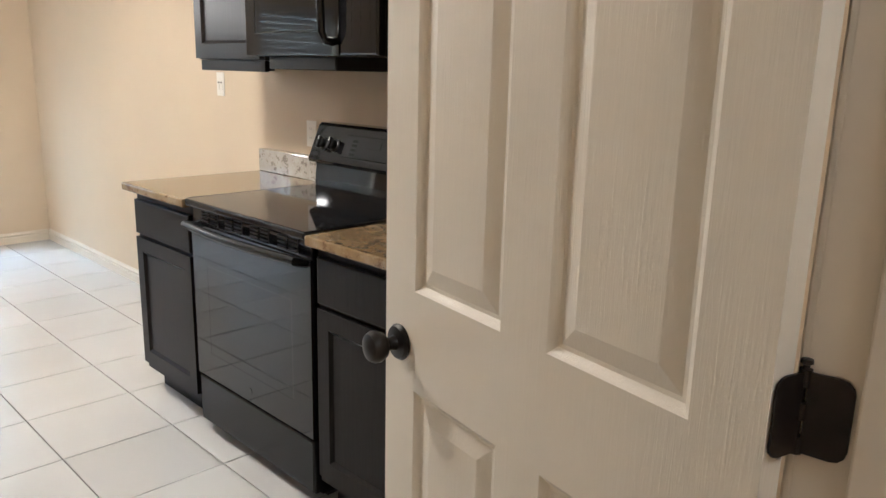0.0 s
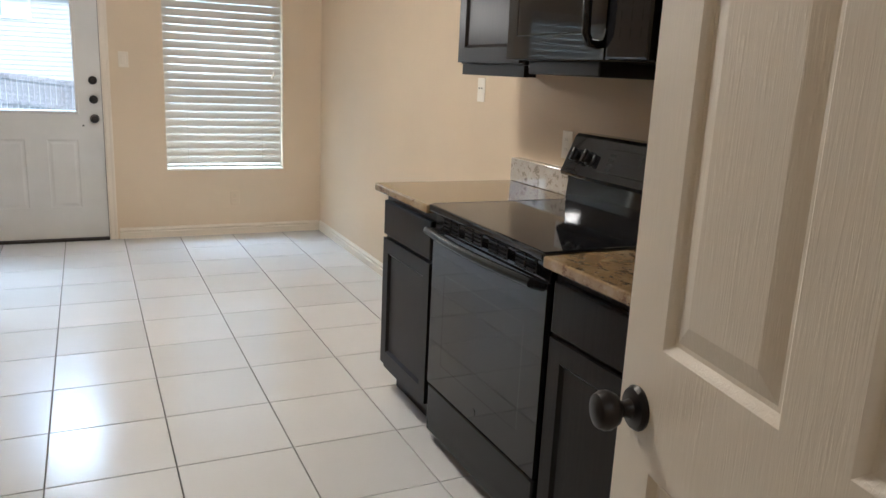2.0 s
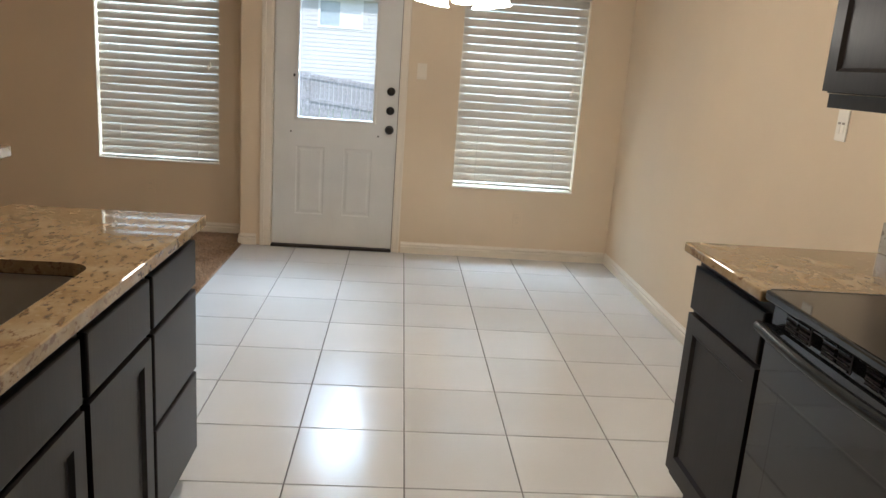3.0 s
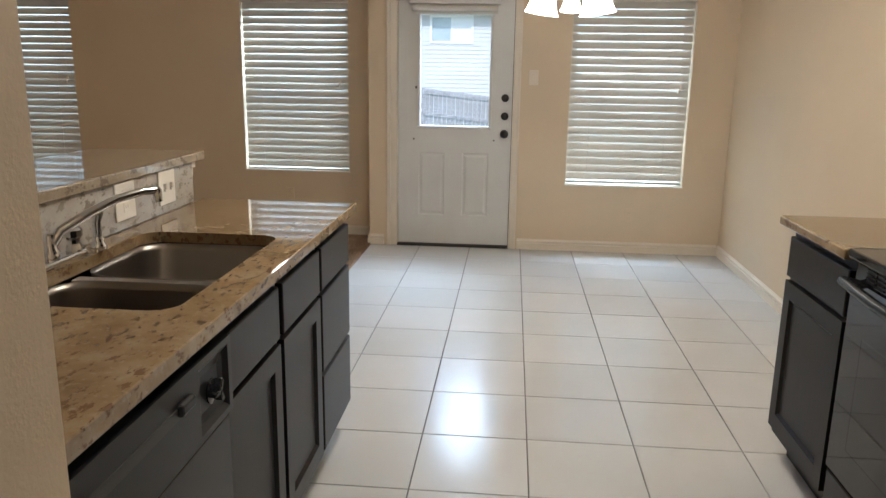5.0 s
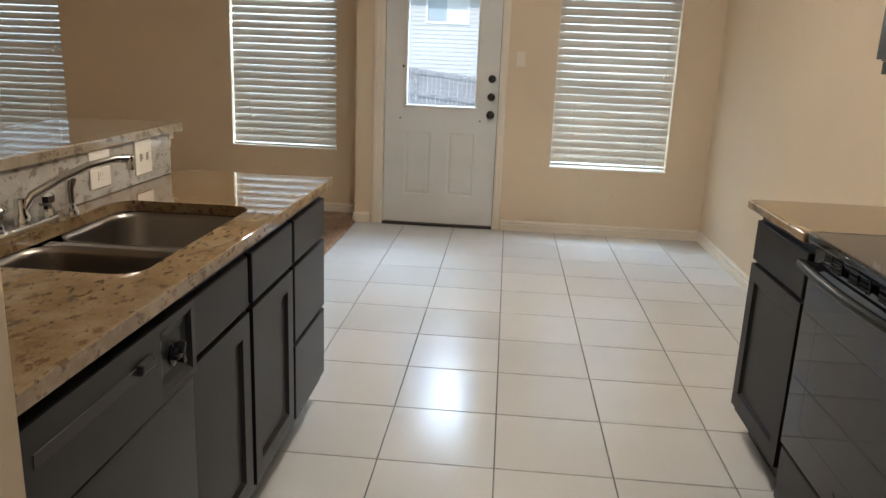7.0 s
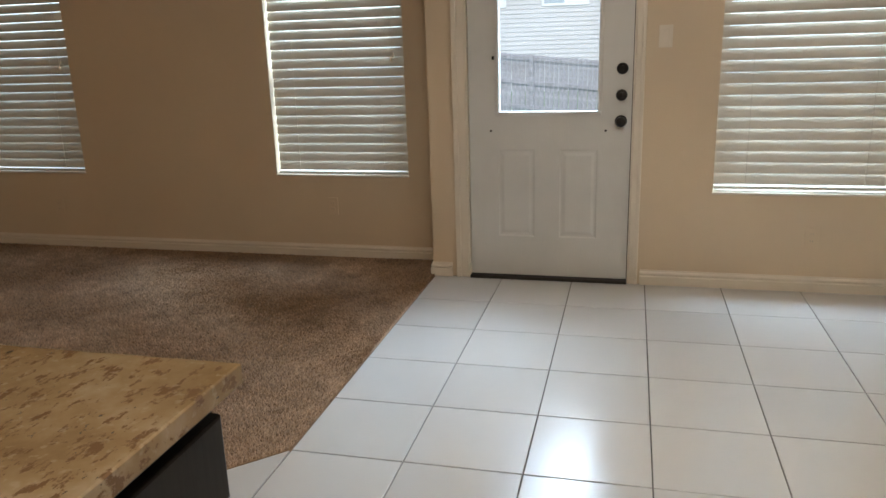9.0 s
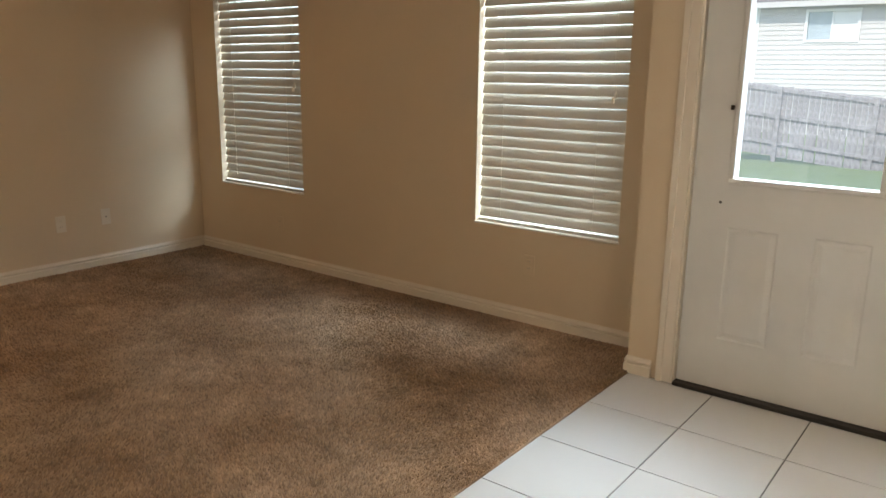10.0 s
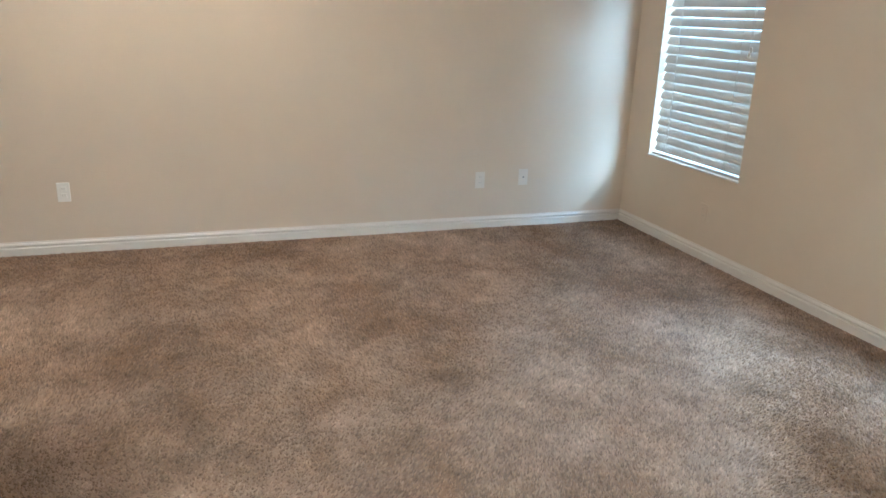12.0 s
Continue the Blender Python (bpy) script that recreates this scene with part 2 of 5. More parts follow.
def own(name, bm, mat, label="", category="", group="", kind=""):
    return tagged(part(name, bm, mat), label, category, group, kind)


def smooth(ob, angle=40):
    """Rounded shading, with edges sharper than the angle kept."""
    me = ob.data
    me.polygons.foreach_set("use_smooth", [True] * len(me.polygons))
    me.set_sharp_from_angle(angle=radians(angle))
    return ob


def box(bm, x0, x1, y0, y1, z0, z1, bevel=0.0, seg=1, m=None):
    x0, x1, y0, y1, z0, z1 = min(x0, x1), max(x0, x1), min(y0, y1), max(y0, y1), min(z0, z1), max(z0, z1)
    v = [bm.verts.new((x, y, z)) for z in (z0, z1) for y in (y0, y1) for x in (x0, x1)]
    quads = ((0, 2, 3, 1), (4, 5, 7, 6), (0, 1, 5, 4), (2, 6, 7, 3), (0, 4, 6, 2), (1, 3, 7, 5))
    f = [bm.faces.new([v[i] for i in q]) for q in quads]
    if bevel:
        e = list({e for q in f for e in q.edges})
        r = bmesh.ops.bevel(bm, geom=e, offset=bevel, segments=seg, affect="EDGES", profile=0.5)
        v = list({w for q in r["faces"] for w in q.verts} | {w for w in v if w.is_valid})
    if m is not None:
        bmesh.ops.transform(bm, matrix=m, verts=[w for w in v if w.is_valid])
    return bm


def boxes(*rows, bevel=0.0, seg=1):
    bm = bmesh.new()
    for r in rows:
        box(bm, *r, bevel=bevel, seg=seg)
    return bm


def lathe(bm, profile, m, n=24):
    """A turned shape: (radius, height) pairs about z, placed by m."""
    rings = []
    for r, h in profile:
        if r < 1e-5:
            rings.append([bm.verts.new(m @ Vector((0, 0, h)))])
        else:
            rings.append([bm.verts.new(m @ Vector((r * math.cos(a), r * math.sin(a), h))) for a in (2 * math.pi * k / n for k in range(n))])
    for a, b in zip(rings, rings[1:]):
        for k in range(n):
            q = [a[k % len(a)], a[(k + 1) % len(a)], b[(k + 1) % len(b)], b[k % len(b)]]
            q = list(dict.fromkeys(q))
            if len(q) > 2:
                bm.faces.new(q)
    return bm


def tube(bm, pts, radius, n=12, cap=True):
    """A round bar along a line of points; radius may be a list."""
    pts = [Vector(p) for p in pts]
    rad = radius if isinstance(radius, (list, tuple)) else [radius] * len(pts)
    side = None
    rings = []
    for k, p in enumerate(pts):
        d = (pts[min(k + 1, len(pts) - 1)] - pts[max(k - 1, 0)]).normalized()
        if side is None:
            side = d.orthogonal().normalized()
        side = (side - d * side.dot(d)).normalized()
        up = d.cross(side)
        rings.append([bm.verts.new(p + rad[k] * (math.cos(a) * side + math.sin(a) * up)) for a in (2 * math.pi * j / n for j in range(n))])
    for a, b in zip(rings, rings[1:]):
        for j in range(n):
            bm.faces.new((a[j], a[(j + 1) % n], b[(j + 1) % n], b[j]))
    if cap:
        bm.faces.new(rings[0][::-1])
        bm.faces.new(rings[-1])
    return bm


def arc(centre, radius, a0, a1, u, v, n=10):
    c, u, v = Vector(centre), Vector(u), Vector(v)
    return [c + radius * (math.cos(t) * u + math.sin(t) * v) for t in (radians(a0 + (a1 - a0) * k / n) for k in range(n + 1))]


def frame_of(origin, u, front):
    """Matrix that takes (along, out of the front, up) to the world; u: along, front: the way the face looks."""
    u, f = Vector(u).normalized(), Vector(front).normalized()
    m = Matrix.Identity(4)
    m.col[0][:3], m.col[1][:3], m.col[2][:3] = u, f, (0, 0, 1)
    m.translation = Vector(origin)
    return m


def slab(w, h, t, panels, profile, m, back=True, edge=0.002, holes=()):
    """A door leaf, w x h x t, with sunk or raised panels (x0, x1, z0, z1) on its front, and on its back too if asked. profile: (inset, height) steps from a panel's rim inwards."""
    bm = bmesh.new()
    cells = [*panels, *holes]
    xs = sorted({0, w, *(p[0] for p in cells), *(p[1] for p in cells)})
    zs = sorted({0, h, *(p[2] for p in cells), *(p[3] for p in cells)})
    sides = [(0.0, 1.0)] + ([(-t, -1.0)] if back else [])
    for y, s in sides:
        for a, b in zip(xs, xs[1:]):
            for c, d in zip(zs, zs[1:]):
                inside = [p for p in cells if p[0] <= a and b <= p[1] and p[2] <= c and d <= p[3]]
                if not inside:
                    bm.faces.new([bm.verts.new((x, y, z)) for x, z in ((a, c), (b, c), (b, d), (a, d))])
        for x0, x1, z0, z1 in panels:
            last = None
            for inset, height in [(0, 0)] + list(profile):
                ring = [bm.verts.new((x, y + s * height, z)) for x, z in ((x0 + inset, z0 + inset), (x1 - inset, z0 + inset), (x1 - inset, z1 - inset), (x0 + inset, z1 - inset))]
                if last:
                    for k in range(4):
                        bm.faces.new((last[k], last[(k + 1) % 4], ring[(k + 1) % 4], ring[k]))
                last = ring
            bm.faces.new(last)
    for x0, x1, z0, z1 in holes:
        ring = ((x0, z0), (x1, z0), (x1, z1), (x0, z1))
        for (xa, za), (xb, zb) in zip(ring, ring[1:] + ring[:1]):
            bm.faces.new([bm.verts.new(p) for p in ((xa, 0, za), (xb, 0, zb), (xb, -t, zb), (xa, -t, za))])
    if not back:
        bm.faces.new([bm.verts.new((x, -t, z)) for x, z in ((0, 0), (w, 0), (w, h), (0, h))])
    for (xa, za), (xb, zb) in (((0, 0), (w, 0)), ((w, 0), (w, h)), ((w, h), (0, h)), ((0, h), (0, 0))):
        bm.faces.new([bm.verts.new(p) for p in ((xa, 0, za), (xb, 0, zb), (xb, -t, zb), (xa, -t, za))])
    bmesh.ops.remove_doubles(bm, verts=bm.verts, dist=1e-5)
    bmesh.ops.recalc_face_normals(bm, faces=bm.faces)
    if edge:
        outer = [e for e in bm.edges if len(e.link_faces) == 2 and all(abs(v.co.y) < 1e-6 for v in e.verts)
                 and any(abs(f.normal.y) < 0.1 for f in e.link_faces) and any(abs(f.normal.y) > 0.9 for f in e.link_faces)
                 and (all(v.co.x in (0, w) for v in e.verts) or all(abs(v.co.z) < 1e-6 or abs(v.co.z - h) < 1e-6 for v in e.verts))]
        bmesh.ops.bevel(bm, geom=outer, offset=edge, segments=2, affect="EDGES", profile=0.5)
    bmesh.ops.transform(bm, matrix=m, verts=bm.verts)
    return bm


def wall_with_holes(axis, lo, hi, t0, t1, z0, z1, holes):
    """A wall from lo to hi along x or y, t0 to t1 thick, with openings (a, b, bottom, top) through it."""
    bm = bmesh.new()
    cuts = sorted({lo, hi, *(h[0] for h in holes), *(h[1] for h in holes)})
    for a, b in zip(cuts, cuts[1:]):
        spans = sorted((h[2], h[3]) for h in holes if h[0] <= a and b <= h[1])
        z = z0
        for s0, s1 in spans + [(z1, z1)]:
            if s0 - z > 1e-4:
                if axis == "x":
                    box(bm, a, b, t0, t1, z, s0)
                else:
                    box(bm, t0, t1, a, b, z, s0)
            z = s1
    return bm

# ---- structure ----
own("wall_north_kitchen", wall_with_holes("x", RET, EAST + TH, FACE_N, FACE_L + TH, 0, CEIL,
    [(DOOR[0] - 0.03, DOOR[1] + 0.03, 0, DOOR[2] + 0.03), WIN_R]), wall_paint, "beige painted wall around the back door and a window", "wall", kind="structure")
own("wall_north_living", wall_with_holes("x", WEST - TH, RET, FACE_L, FACE_L + TH, 0, CEIL, [WIN_L, WIN_W]), wall_paint,
    "beige painted living room wall with two windows", "wall", kind="structure")
own("wall_west", boxes((WEST - TH, WEST, SLS, FACE_L, 0, CEIL)), wall_paint, "plain beige painted living room wall", "wall", kind="structure")
own("wall_east", boxes((EAST, EAST + TH, -1.8, FACE_N, 0, CEIL)), wall_paint, "beige painted kitchen wall behind the range", "wall", kind="structure")
own("wall_south", wall_with_holes("x", 0.10, EAST, SOUTH - 0.12, SOUTH, 0, CEIL, [(PASS[0] - 0.02, PASS[1] + 0.02, 0, PASS[2])]), wall_paint,
    "beige painted wall with an open passage door", "wall", kind="structure")
own("wall_stub", boxes((-0.64, 0.10, SLS, 0.93, 0, CEIL)), wall_paint, "beige wall end at the peninsula", "wall", kind="structure")
own("wall_south_living", boxes((WEST, -0.64, SLS - TH, SLS, 0, CEIL)), wall_paint, "plain beige living room wall", "wall", kind="structure")
own("wall_hall_west", boxes((-0.04, 0.10, -1.8, SLS, 0, CEIL)), wall_paint, "plain beige hall wall", "wall", kind="structure")
own("wall_hall_south", boxes((-0.04, EAST + TH, -1.94, -1.8, 0, CEIL)), wall_paint, "plain beige hall wall", "wall", kind="structure")
own("ceiling", boxes((WEST - TH, EAST + TH, -1.94, FACE_L + TH, CEIL, CEIL + 0.12)), ceiling_paint, "off-white textured ceiling", "ceiling", kind="structure")
floor = own("floor", boxes((WEST - TH, EAST + TH, -1.94, FACE_L + TH, -0.10, -0.008)), grout, "pale glazed ceramic floor tiles with dark grout", "floor", kind="structure")
CUT = 4.107          # where the carpet's edge turns away from the tile


def carpet_base():
    xe = RET + 0.008
    edge = [(WEST, SLS), (-0.82, SLS), (-0.82, CUT - 0.30), (xe, CUT), (xe, FACE_L), (WEST, FACE_L)]
    bm = bmesh.new()
    top = [bm.verts.new((x, y, 0.003)) for x, y in edge]
    low = [bm.verts.new((x, y, -0.008)) for x, y in edge]
    bm.faces.new(top), bm.faces.new(low[::-1])
    for k in range(len(edge)):
        j = (k + 1) % len(edge)
        bm.faces.new((low[k], low[j], top[j], top[k]))
    return own("carpet", bm, carpet_pile, "brown cut pile living room carpet", "carpet", kind="structure")


carpet_base()


def carpet_tufts():
    """Short leaning yarn tufts, brushed in drifting directions; thickest where the room is crossed."""
    rs = np.random.RandomState(11)
    n = 260000
    x = WEST + 0.03 + (RET - WEST - 0.025) * (1 - rs.rand(n) ** 1.35)
    y = 1.6 + (FACE_L - 0.03 - 1.6) * rs.rand(n)
    keep = (x - (RET + 0.008) < np.minimum(0, np.maximum(-0.30, y - CUT)) - 0.004)
    x, y = x[keep], y[keep]
    n = len(x)
    drift = 1.6 * np.sin(1.7 * x + 2.3 * np.sin(1.1 * y)) + 1.3 * np.sin(2.1 * y + 1.4 * x) + rs.normal(0, 0.8, n)
    h = 0.0125 * (0.75 + 0.5 * rs.rand(n))
    r = 0.0052 * (0.7 + 0.7 * rs.rand(n))
    lean = 0.010 * (0.4 + rs.rand(n))
    spin = rs.rand(n) * 2 * np.pi
    co = np.zeros((n, 4, 3), np.float32)
    for k in range(3):
        a = spin + k * 2 * np.pi / 3
        co[:, k, 0], co[:, k, 1], co[:, k, 2] = x + r * np.cos(a), y + r * np.sin(a), 0.0015
    co[:, 3, 0], co[:, 3, 1], co[:, 3, 2] = x + lean * np.cos(drift), y + lean * np.sin(drift), 0.002 + h
    first = np.arange(n)[:, None] * 4
    tri = np.stack([first + np.array(q) for q in ((0, 1, 3), (1, 2, 3), (2, 0, 3))], 1).reshape(-1)
    me = bpy.data.meshes.new("carpet_tufts")
    me.vertices.add(n * 4)
    me.vertices.foreach_set("co", co.reshape(-1))
    me.loops.add(n * 9)
    me.loops.foreach_set("vertex_index", tri.astype(np.int32))
    me.polygons.add(n * 3)
    me.polygons.foreach_set("loop_start", (np.arange(n * 3) * 3).astype(np.int32))
    me.update(calc_edges=True)
    me.materials.append(carpet_pile)
    return tagged(new("carpet_tufts", me), "brown cut pile of the living room carpet", "carpet", kind="stuff")


carpet_tufts()


def baseboard(a, b, face):
    """Moulded skirting from a to b on a wall that looks towards face."""
    a, b = Vector((*a, 0)), Vector((*b, 0))
    u = (b - a).normalized()
    prof = [(0.0, 0.0), (0.015, 0.0), (0.015, 0.046), (0.012, 0.050), (0.006, 0.052), (0.006, 0.056), (0.012, 0.059), (0.013, 0.066), (0.009, 0.073), (0.004, 0.078), (0.003, 0.085), (0.0, 0.085)]
    bm = bmesh.new()
    f = Vector((*face, 0))
    rows = [[bm.verts.new(p + f * d + Vector((0, 0, h))) for d, h in prof] for p in (a, b)]
    n = len(prof)
    for k in range(n):
        bm.faces.new((rows[0][k], rows[0][(k + 1) % n], rows[1][(k + 1) % n], rows[1][k]))
    bm.faces.new(rows[0])
    bm.faces.new(rows[1])
    bmesh.ops.recalc_face_normals(bm, faces=bm.faces)
    return own("baseboard", bm, trim_paint, "off-white moulded baseboard along the wall", "baseboard", kind="structure")


baseboard((WEST, FACE_L), (RET - 0.014, FACE_L), (0, -1))
baseboard((WEST, SLS), (WEST, FACE_L - 0.014), (1, 0))
baseboard((RET, FACE_L), (RET, FACE_N - 0.014), (-1, 0))
baseboard((RET, FACE_N), (DOOR[0] - 0.115, FACE_N), (0, -1))
baseboard((DOOR[1] + 0.075, FACE_N), (EAST - 0.014, FACE_N), (0, -1))
baseboard((EAST, 2.90), (EAST, FACE_N), (-1, 0))
baseboard((0.10, 0.05), (0.10, 0.93), (1, 0))

# ---- windows with blinds ----
PITCH = 0.059


def window(name, win, face, label):
    x0, x1, z0, z1 = win
    depth = 0.13
    w = thing(name, (0.5 * (x0 + x1), face, z0), label, "window", kind="structure")
    fy = face + depth - 0.02
    part("window_frame", boxes((x0, x1, fy, fy + 0.05, z0, z0 + 0.045), (x0, x1, fy, fy + 0.05, z1 - 0.045, z1),
         (x0, x0 + 0.045, fy, fy + 0.05, z0 + 0.045, z1 - 0.045), (x1 - 0.045, x1, fy, fy + 0.05, z0 + 0.045, z1 - 0.045),
         (x0 + 0.045, x1 - 0.045, fy, fy + 0.05, 0.5 * (z0 + z1) - 0.02, 0.5 * (z0 + z1) + 0.02)), vinyl_frame, w)
    zm = 0.5 * (z0 + z1)
    for a, b in ((z0 + 0.045, zm - 0.02), (zm + 0.02, z1 - 0.045)):
        p = part("pane", boxes((x0 + 0.045, x1 - 0.045, fy + 0.022, fy + 0.028, a, b)), pane_glass, w)
        p.visible_shadow = False
    part("window_sill", boxes((x0 - 0.004, x1 + 0.004, face - 0.012, fy, z0 - 0.004, z0 + 0.010), bevel=0.004, seg=2), trim_paint, w, "white painted sill")
    return w


def blind(win, face, label, gap=0.008):
    x0, x1, z0, z1 = win
    y = face + 0.045
    b = thing("window_blind", (0.5 * (x0 + x1), y, z0), label, "blind", "closed window blinds")
    part("headrail", boxes((x0 + 0.006, x1 - 0.006, y - 0.03, y + 0.03, z1 - 0.045, z1 - 0.002), bevel=0.002), blind_slat, b)
    part("valance", boxes((x0 + 0.002, x1 - 0.002, y - 0.044, y - 0.034, z1 - 0.062, z1 - 0.001), bevel=0.003, seg=2), blind_slat, b)
    # one slat, gently crowned, shared by all
    half, thick, tilt = 0.0295, 0.0028, radians(74)
    L = x1 - x0 - 0.009
    bm = bmesh.new()
    prof = [(-half, 0.0), (-half * 0.5, 0.0007), (0, 0.0009), (half * 0.5, 0.0007), (half, 0.0)]
    ring = prof + [(p, q - thick) for p, q in prof[::-1]]
    rows = []
    for sx in (-L / 2, L / 2):
        row = []
        for p, q in ring:
            yy, zz = p * math.cos(tilt) - q * math.sin(tilt), p * math.sin(tilt) + q * math.cos(tilt)
            row.append(bm.verts.new((sx, yy, zz)))
        rows.append(row)
    n = len(ring)
    for k in range(n):
        bm.faces.new((rows[0][k], rows[0][(k + 1) % n], rows[1][(k + 1) % n], rows[1][k]))
    bm.faces.new(rows[0]), bm.faces.new(rows[1])
    bmesh.ops.recalc_face_normals(bm, faces=bm.faces)
    me = bpy.data.meshes.new("slat")
    bm.to_mesh(me)
    bm.free()
    me.materials.append(blind_slat)
    z = z1 - 0.085
    bottom = z0 + gap + 0.045
    rng = random.Random(int(x0 * 100))
    while z > bottom:
        s = new("slat", me)
        s.parent = b
        s.location = (0, 0, z - z0)
        s.rotation_euler = (radians(rng.uniform(-0.15, 0.15)), radians(rng.uniform(-0.03, 0.03)), 0)
        z -= PITCH
    part("bottom_rail", boxes((x0 + 0.008, x1 - 0.008, y - 0.026, y + 0.026, z0 + gap, z0 + gap + 0.018), bevel=0.004, seg=2), blind_slat, b)
    for fx in (0.18, 0.82):
        cx = x0 + (x1 - x0) * fx
        part("ladder_cord", boxes((cx - 0.0012, cx + 0.0012, y - 0.031, y - 0.0295, z0 + gap + 0.01, z1 - 0.05),
             (cx - 0.0012, cx + 0.0012, y + 0.0295, y + 0.031, z0 + gap + 0.01, z1 - 0.05)), blind_slat, b)
    # tilt cords with their tassels
    for dx, zt in ((0.070, 1.31), (0.083, 1.285)):
        cx = x1 - dx
        part("tilt_cord", tube(bmesh.new(), [(cx, y - 0.037, z1 - 0.05), (cx, y - 0.037, zt)], 0.0014, 6), blind_slat, b)
        smooth(part("tassel", lathe(bmesh.new(), [(0, 0.0), (0.008, 0.001), (0.009, 0.010), (0.005, 0.032), (0, 0.034)], Matrix.Translation((cx, y - 0.037, zt - 0.03)), 12), trim_paint, b))
    return b


window("window_1", WIN_R, FACE_N, "white framed dining window behind a closed blind")
window("window_2", WIN_L, FACE_L, "white framed living room window behind a closed blind")
window("window_3", WIN_W, FACE_L, "white framed living room window behind a closed blind")
blind(WIN_R, FACE_N, "closed white slatted blind, bottom rail lifted off the sill", 0.022)
blind(WIN_L, FACE_L, "closed white slatted blind reaching the sill")
blind(WIN_W, FACE_L, "closed white slatted blind in the corner window")
for win, face in ((WIN_R, FACE_N), (WIN_L, FACE_L), (WIN_W, FACE_L)):
    area_lamp("window_daylight", win[1] - win[0] - 0.1, win[3] - win[2] - 0.1, 8, SKYLIGHT,
              pose(0.5 * (win[0] + win[1]), face + 0.175, 0.5 * (win[2] + win[3]), -90, 0, 0))
for win, face, label in ((WIN_R, FACE_N, "painted flat trim over the dining window"), (WIN_L, FACE_L, "painted flat trim over the living room window"), (WIN_W, FACE_L, "painted flat trim over the corner window")):
    own("window_head_trim", boxes((win[0] - 0.045, win[1] + 0.02, face - 0.006, face, win[3], win[3] + 0.075), bevel=0.002), wall_paint, label, "trim", kind="structure")

# ---- back door ----


def knob_shape(bm, m):
    """Rose, neck and round knob along z of m."""
    lathe(bm, [(0, 0), (0.032, 0), (0.033, 0.004), (0.029, 0.010), (0.014, 0.013), (0.011, 0.022), (0.013, 0.030), (0.023, 0.036), (0.0285, 0.047),
               (0.0285, 0.055), (0.024, 0.064), (0.012, 0.069), (0, 0.070)], m, 28)
    return bm


def bolt_shape(bm, m):
    lathe(bm, [(0, 0), (0.030, 0), (0.031, 0.005), (0.027, 0.014), (0.022, 0.018), (0, 0.019)], m, 28)
    box(bm, -0.005, 0.005, -0.016, 0.016, 0.018, 0.034, bevel=0.002, m=m)
    return bm


def back_door():
    x0, x1, h = DOOR
    w = x1 - x0
    y = FACE_N + 0.022
    d = thing("door_back", (x0, y, 0), "white half-glass back door, scuffed, with three dark locks", "door", kind="structure")
    m = frame_of((x1, y, 0.018), (-1, 0, 0), (0, -1, 0))
    lp = (0.175, 0.385, 0.235, 0.745), (0.525, 0.735, 0.235, 0.745)
    lite = (0.18, w - 0.175, 0.957, 1.804)
    slab_bm = slab(w, h - 0.018, 0.044, [*lp], [(0.008, -0.004), (0.018, -0.004), (0.034, -0.0005)], m, holes=[lite])
    leaf = part("door_leaf", slab_bm, back_door_paint, d, "white painted panelled steel leaf")
    bm = bmesh.new()
    a, b = DOOR[0] + 0.175, DOOR[1] - 0.18
    z0, z1 = 0.975, 1.822
    fw = 0.022
    for yy0, yy1 in ((y - 0.014, y), (y + 0.044, y + 0.058)):
        box(bm, a - fw, b + fw, yy0, yy1, z0 - fw, z0, bevel=0.004, seg=2)
        box(bm, a - fw, b + fw, yy0, yy1, z1, z1 + fw, bevel=0.004, seg=2)
        box(bm, a - fw, a, yy0, yy1, z0, z1, bevel=0.004, seg=2)
        box(bm, b, b + fw, yy0, yy1, z0, z1, bevel=0.004, seg=2)
    part("glazing_frame", bm, back_door_paint, d)
    p = part("pane", boxes((a, b, y + 0.018, y + 0.024, z0, z1)), dusty_glare_glass, d)
    p.visible_shadow = False
    # rolled shade above the glass
    sh = thing("roller_shade", (0.5 * (a + b), y, z1), "white rolled-up shade in its bracket over the door glass", "shade")
    part("cassette", boxes((a - 0.085, b + 0.075, y - 0.062, y - 0.001, z1 + 0.075, z1 + 0.155), bevel=0.006, seg=2), back_door_paint, sh)
    part("shade_roll", tube(bmesh.new(), [(a - 0.06, y - 0.036, z1 + 0.048), (b + 0.05, y - 0.036, z1 + 0.048)], 0.024, 16), blind_slat, sh)
    part("hem_bar", boxes((a - 0.06, b + 0.05, y - 0.030, y - 0.018, z1 + 0.006, z1 + 0.024), bevel=0.003), blind_slat, sh)
    kx = x1 - 0.055
    for z, fn, nm in ((0.92, knob_shape, "knob"), (1.06, bolt_shape, "deadbolt"), (1.20, bolt_shape, "deadbolt")):
        smooth(part(nm, fn(bmesh.new(), Matrix.Translation((kx, y, z)) @ pose(0, 0, 0, 90, 0, 0)), bronze, d, "dark bronze"))
    bm = bmesh.new()
    lathe(bm, [(0, 0), (0.007, 0), (0.007, 0.006), (0, 0.007)], Matrix.Translation((a - 0.03, y - 0.014, 1.275)) @ pose(0, 0, 0, 90, 0, 0), 12)
    box(bm, a - 0.036, a - 0.024, y - 0.03, y - 0.018, 1.262, 1.282, bevel=0.002)
    part("shade_hook", bm, bronze, d)
    for sx in (x0 + 0.125, x1 - 0.135):
        part("screw_hole", lathe(bmesh.new(), [(0, 0.0012), (0.006, 0.001), (0.007, 0)], Matrix.Translation((sx, y, 0.868)) @ pose(0, 0, 0, 90, 0, 0), 10), slot_dark, d)
    return d


back_door()


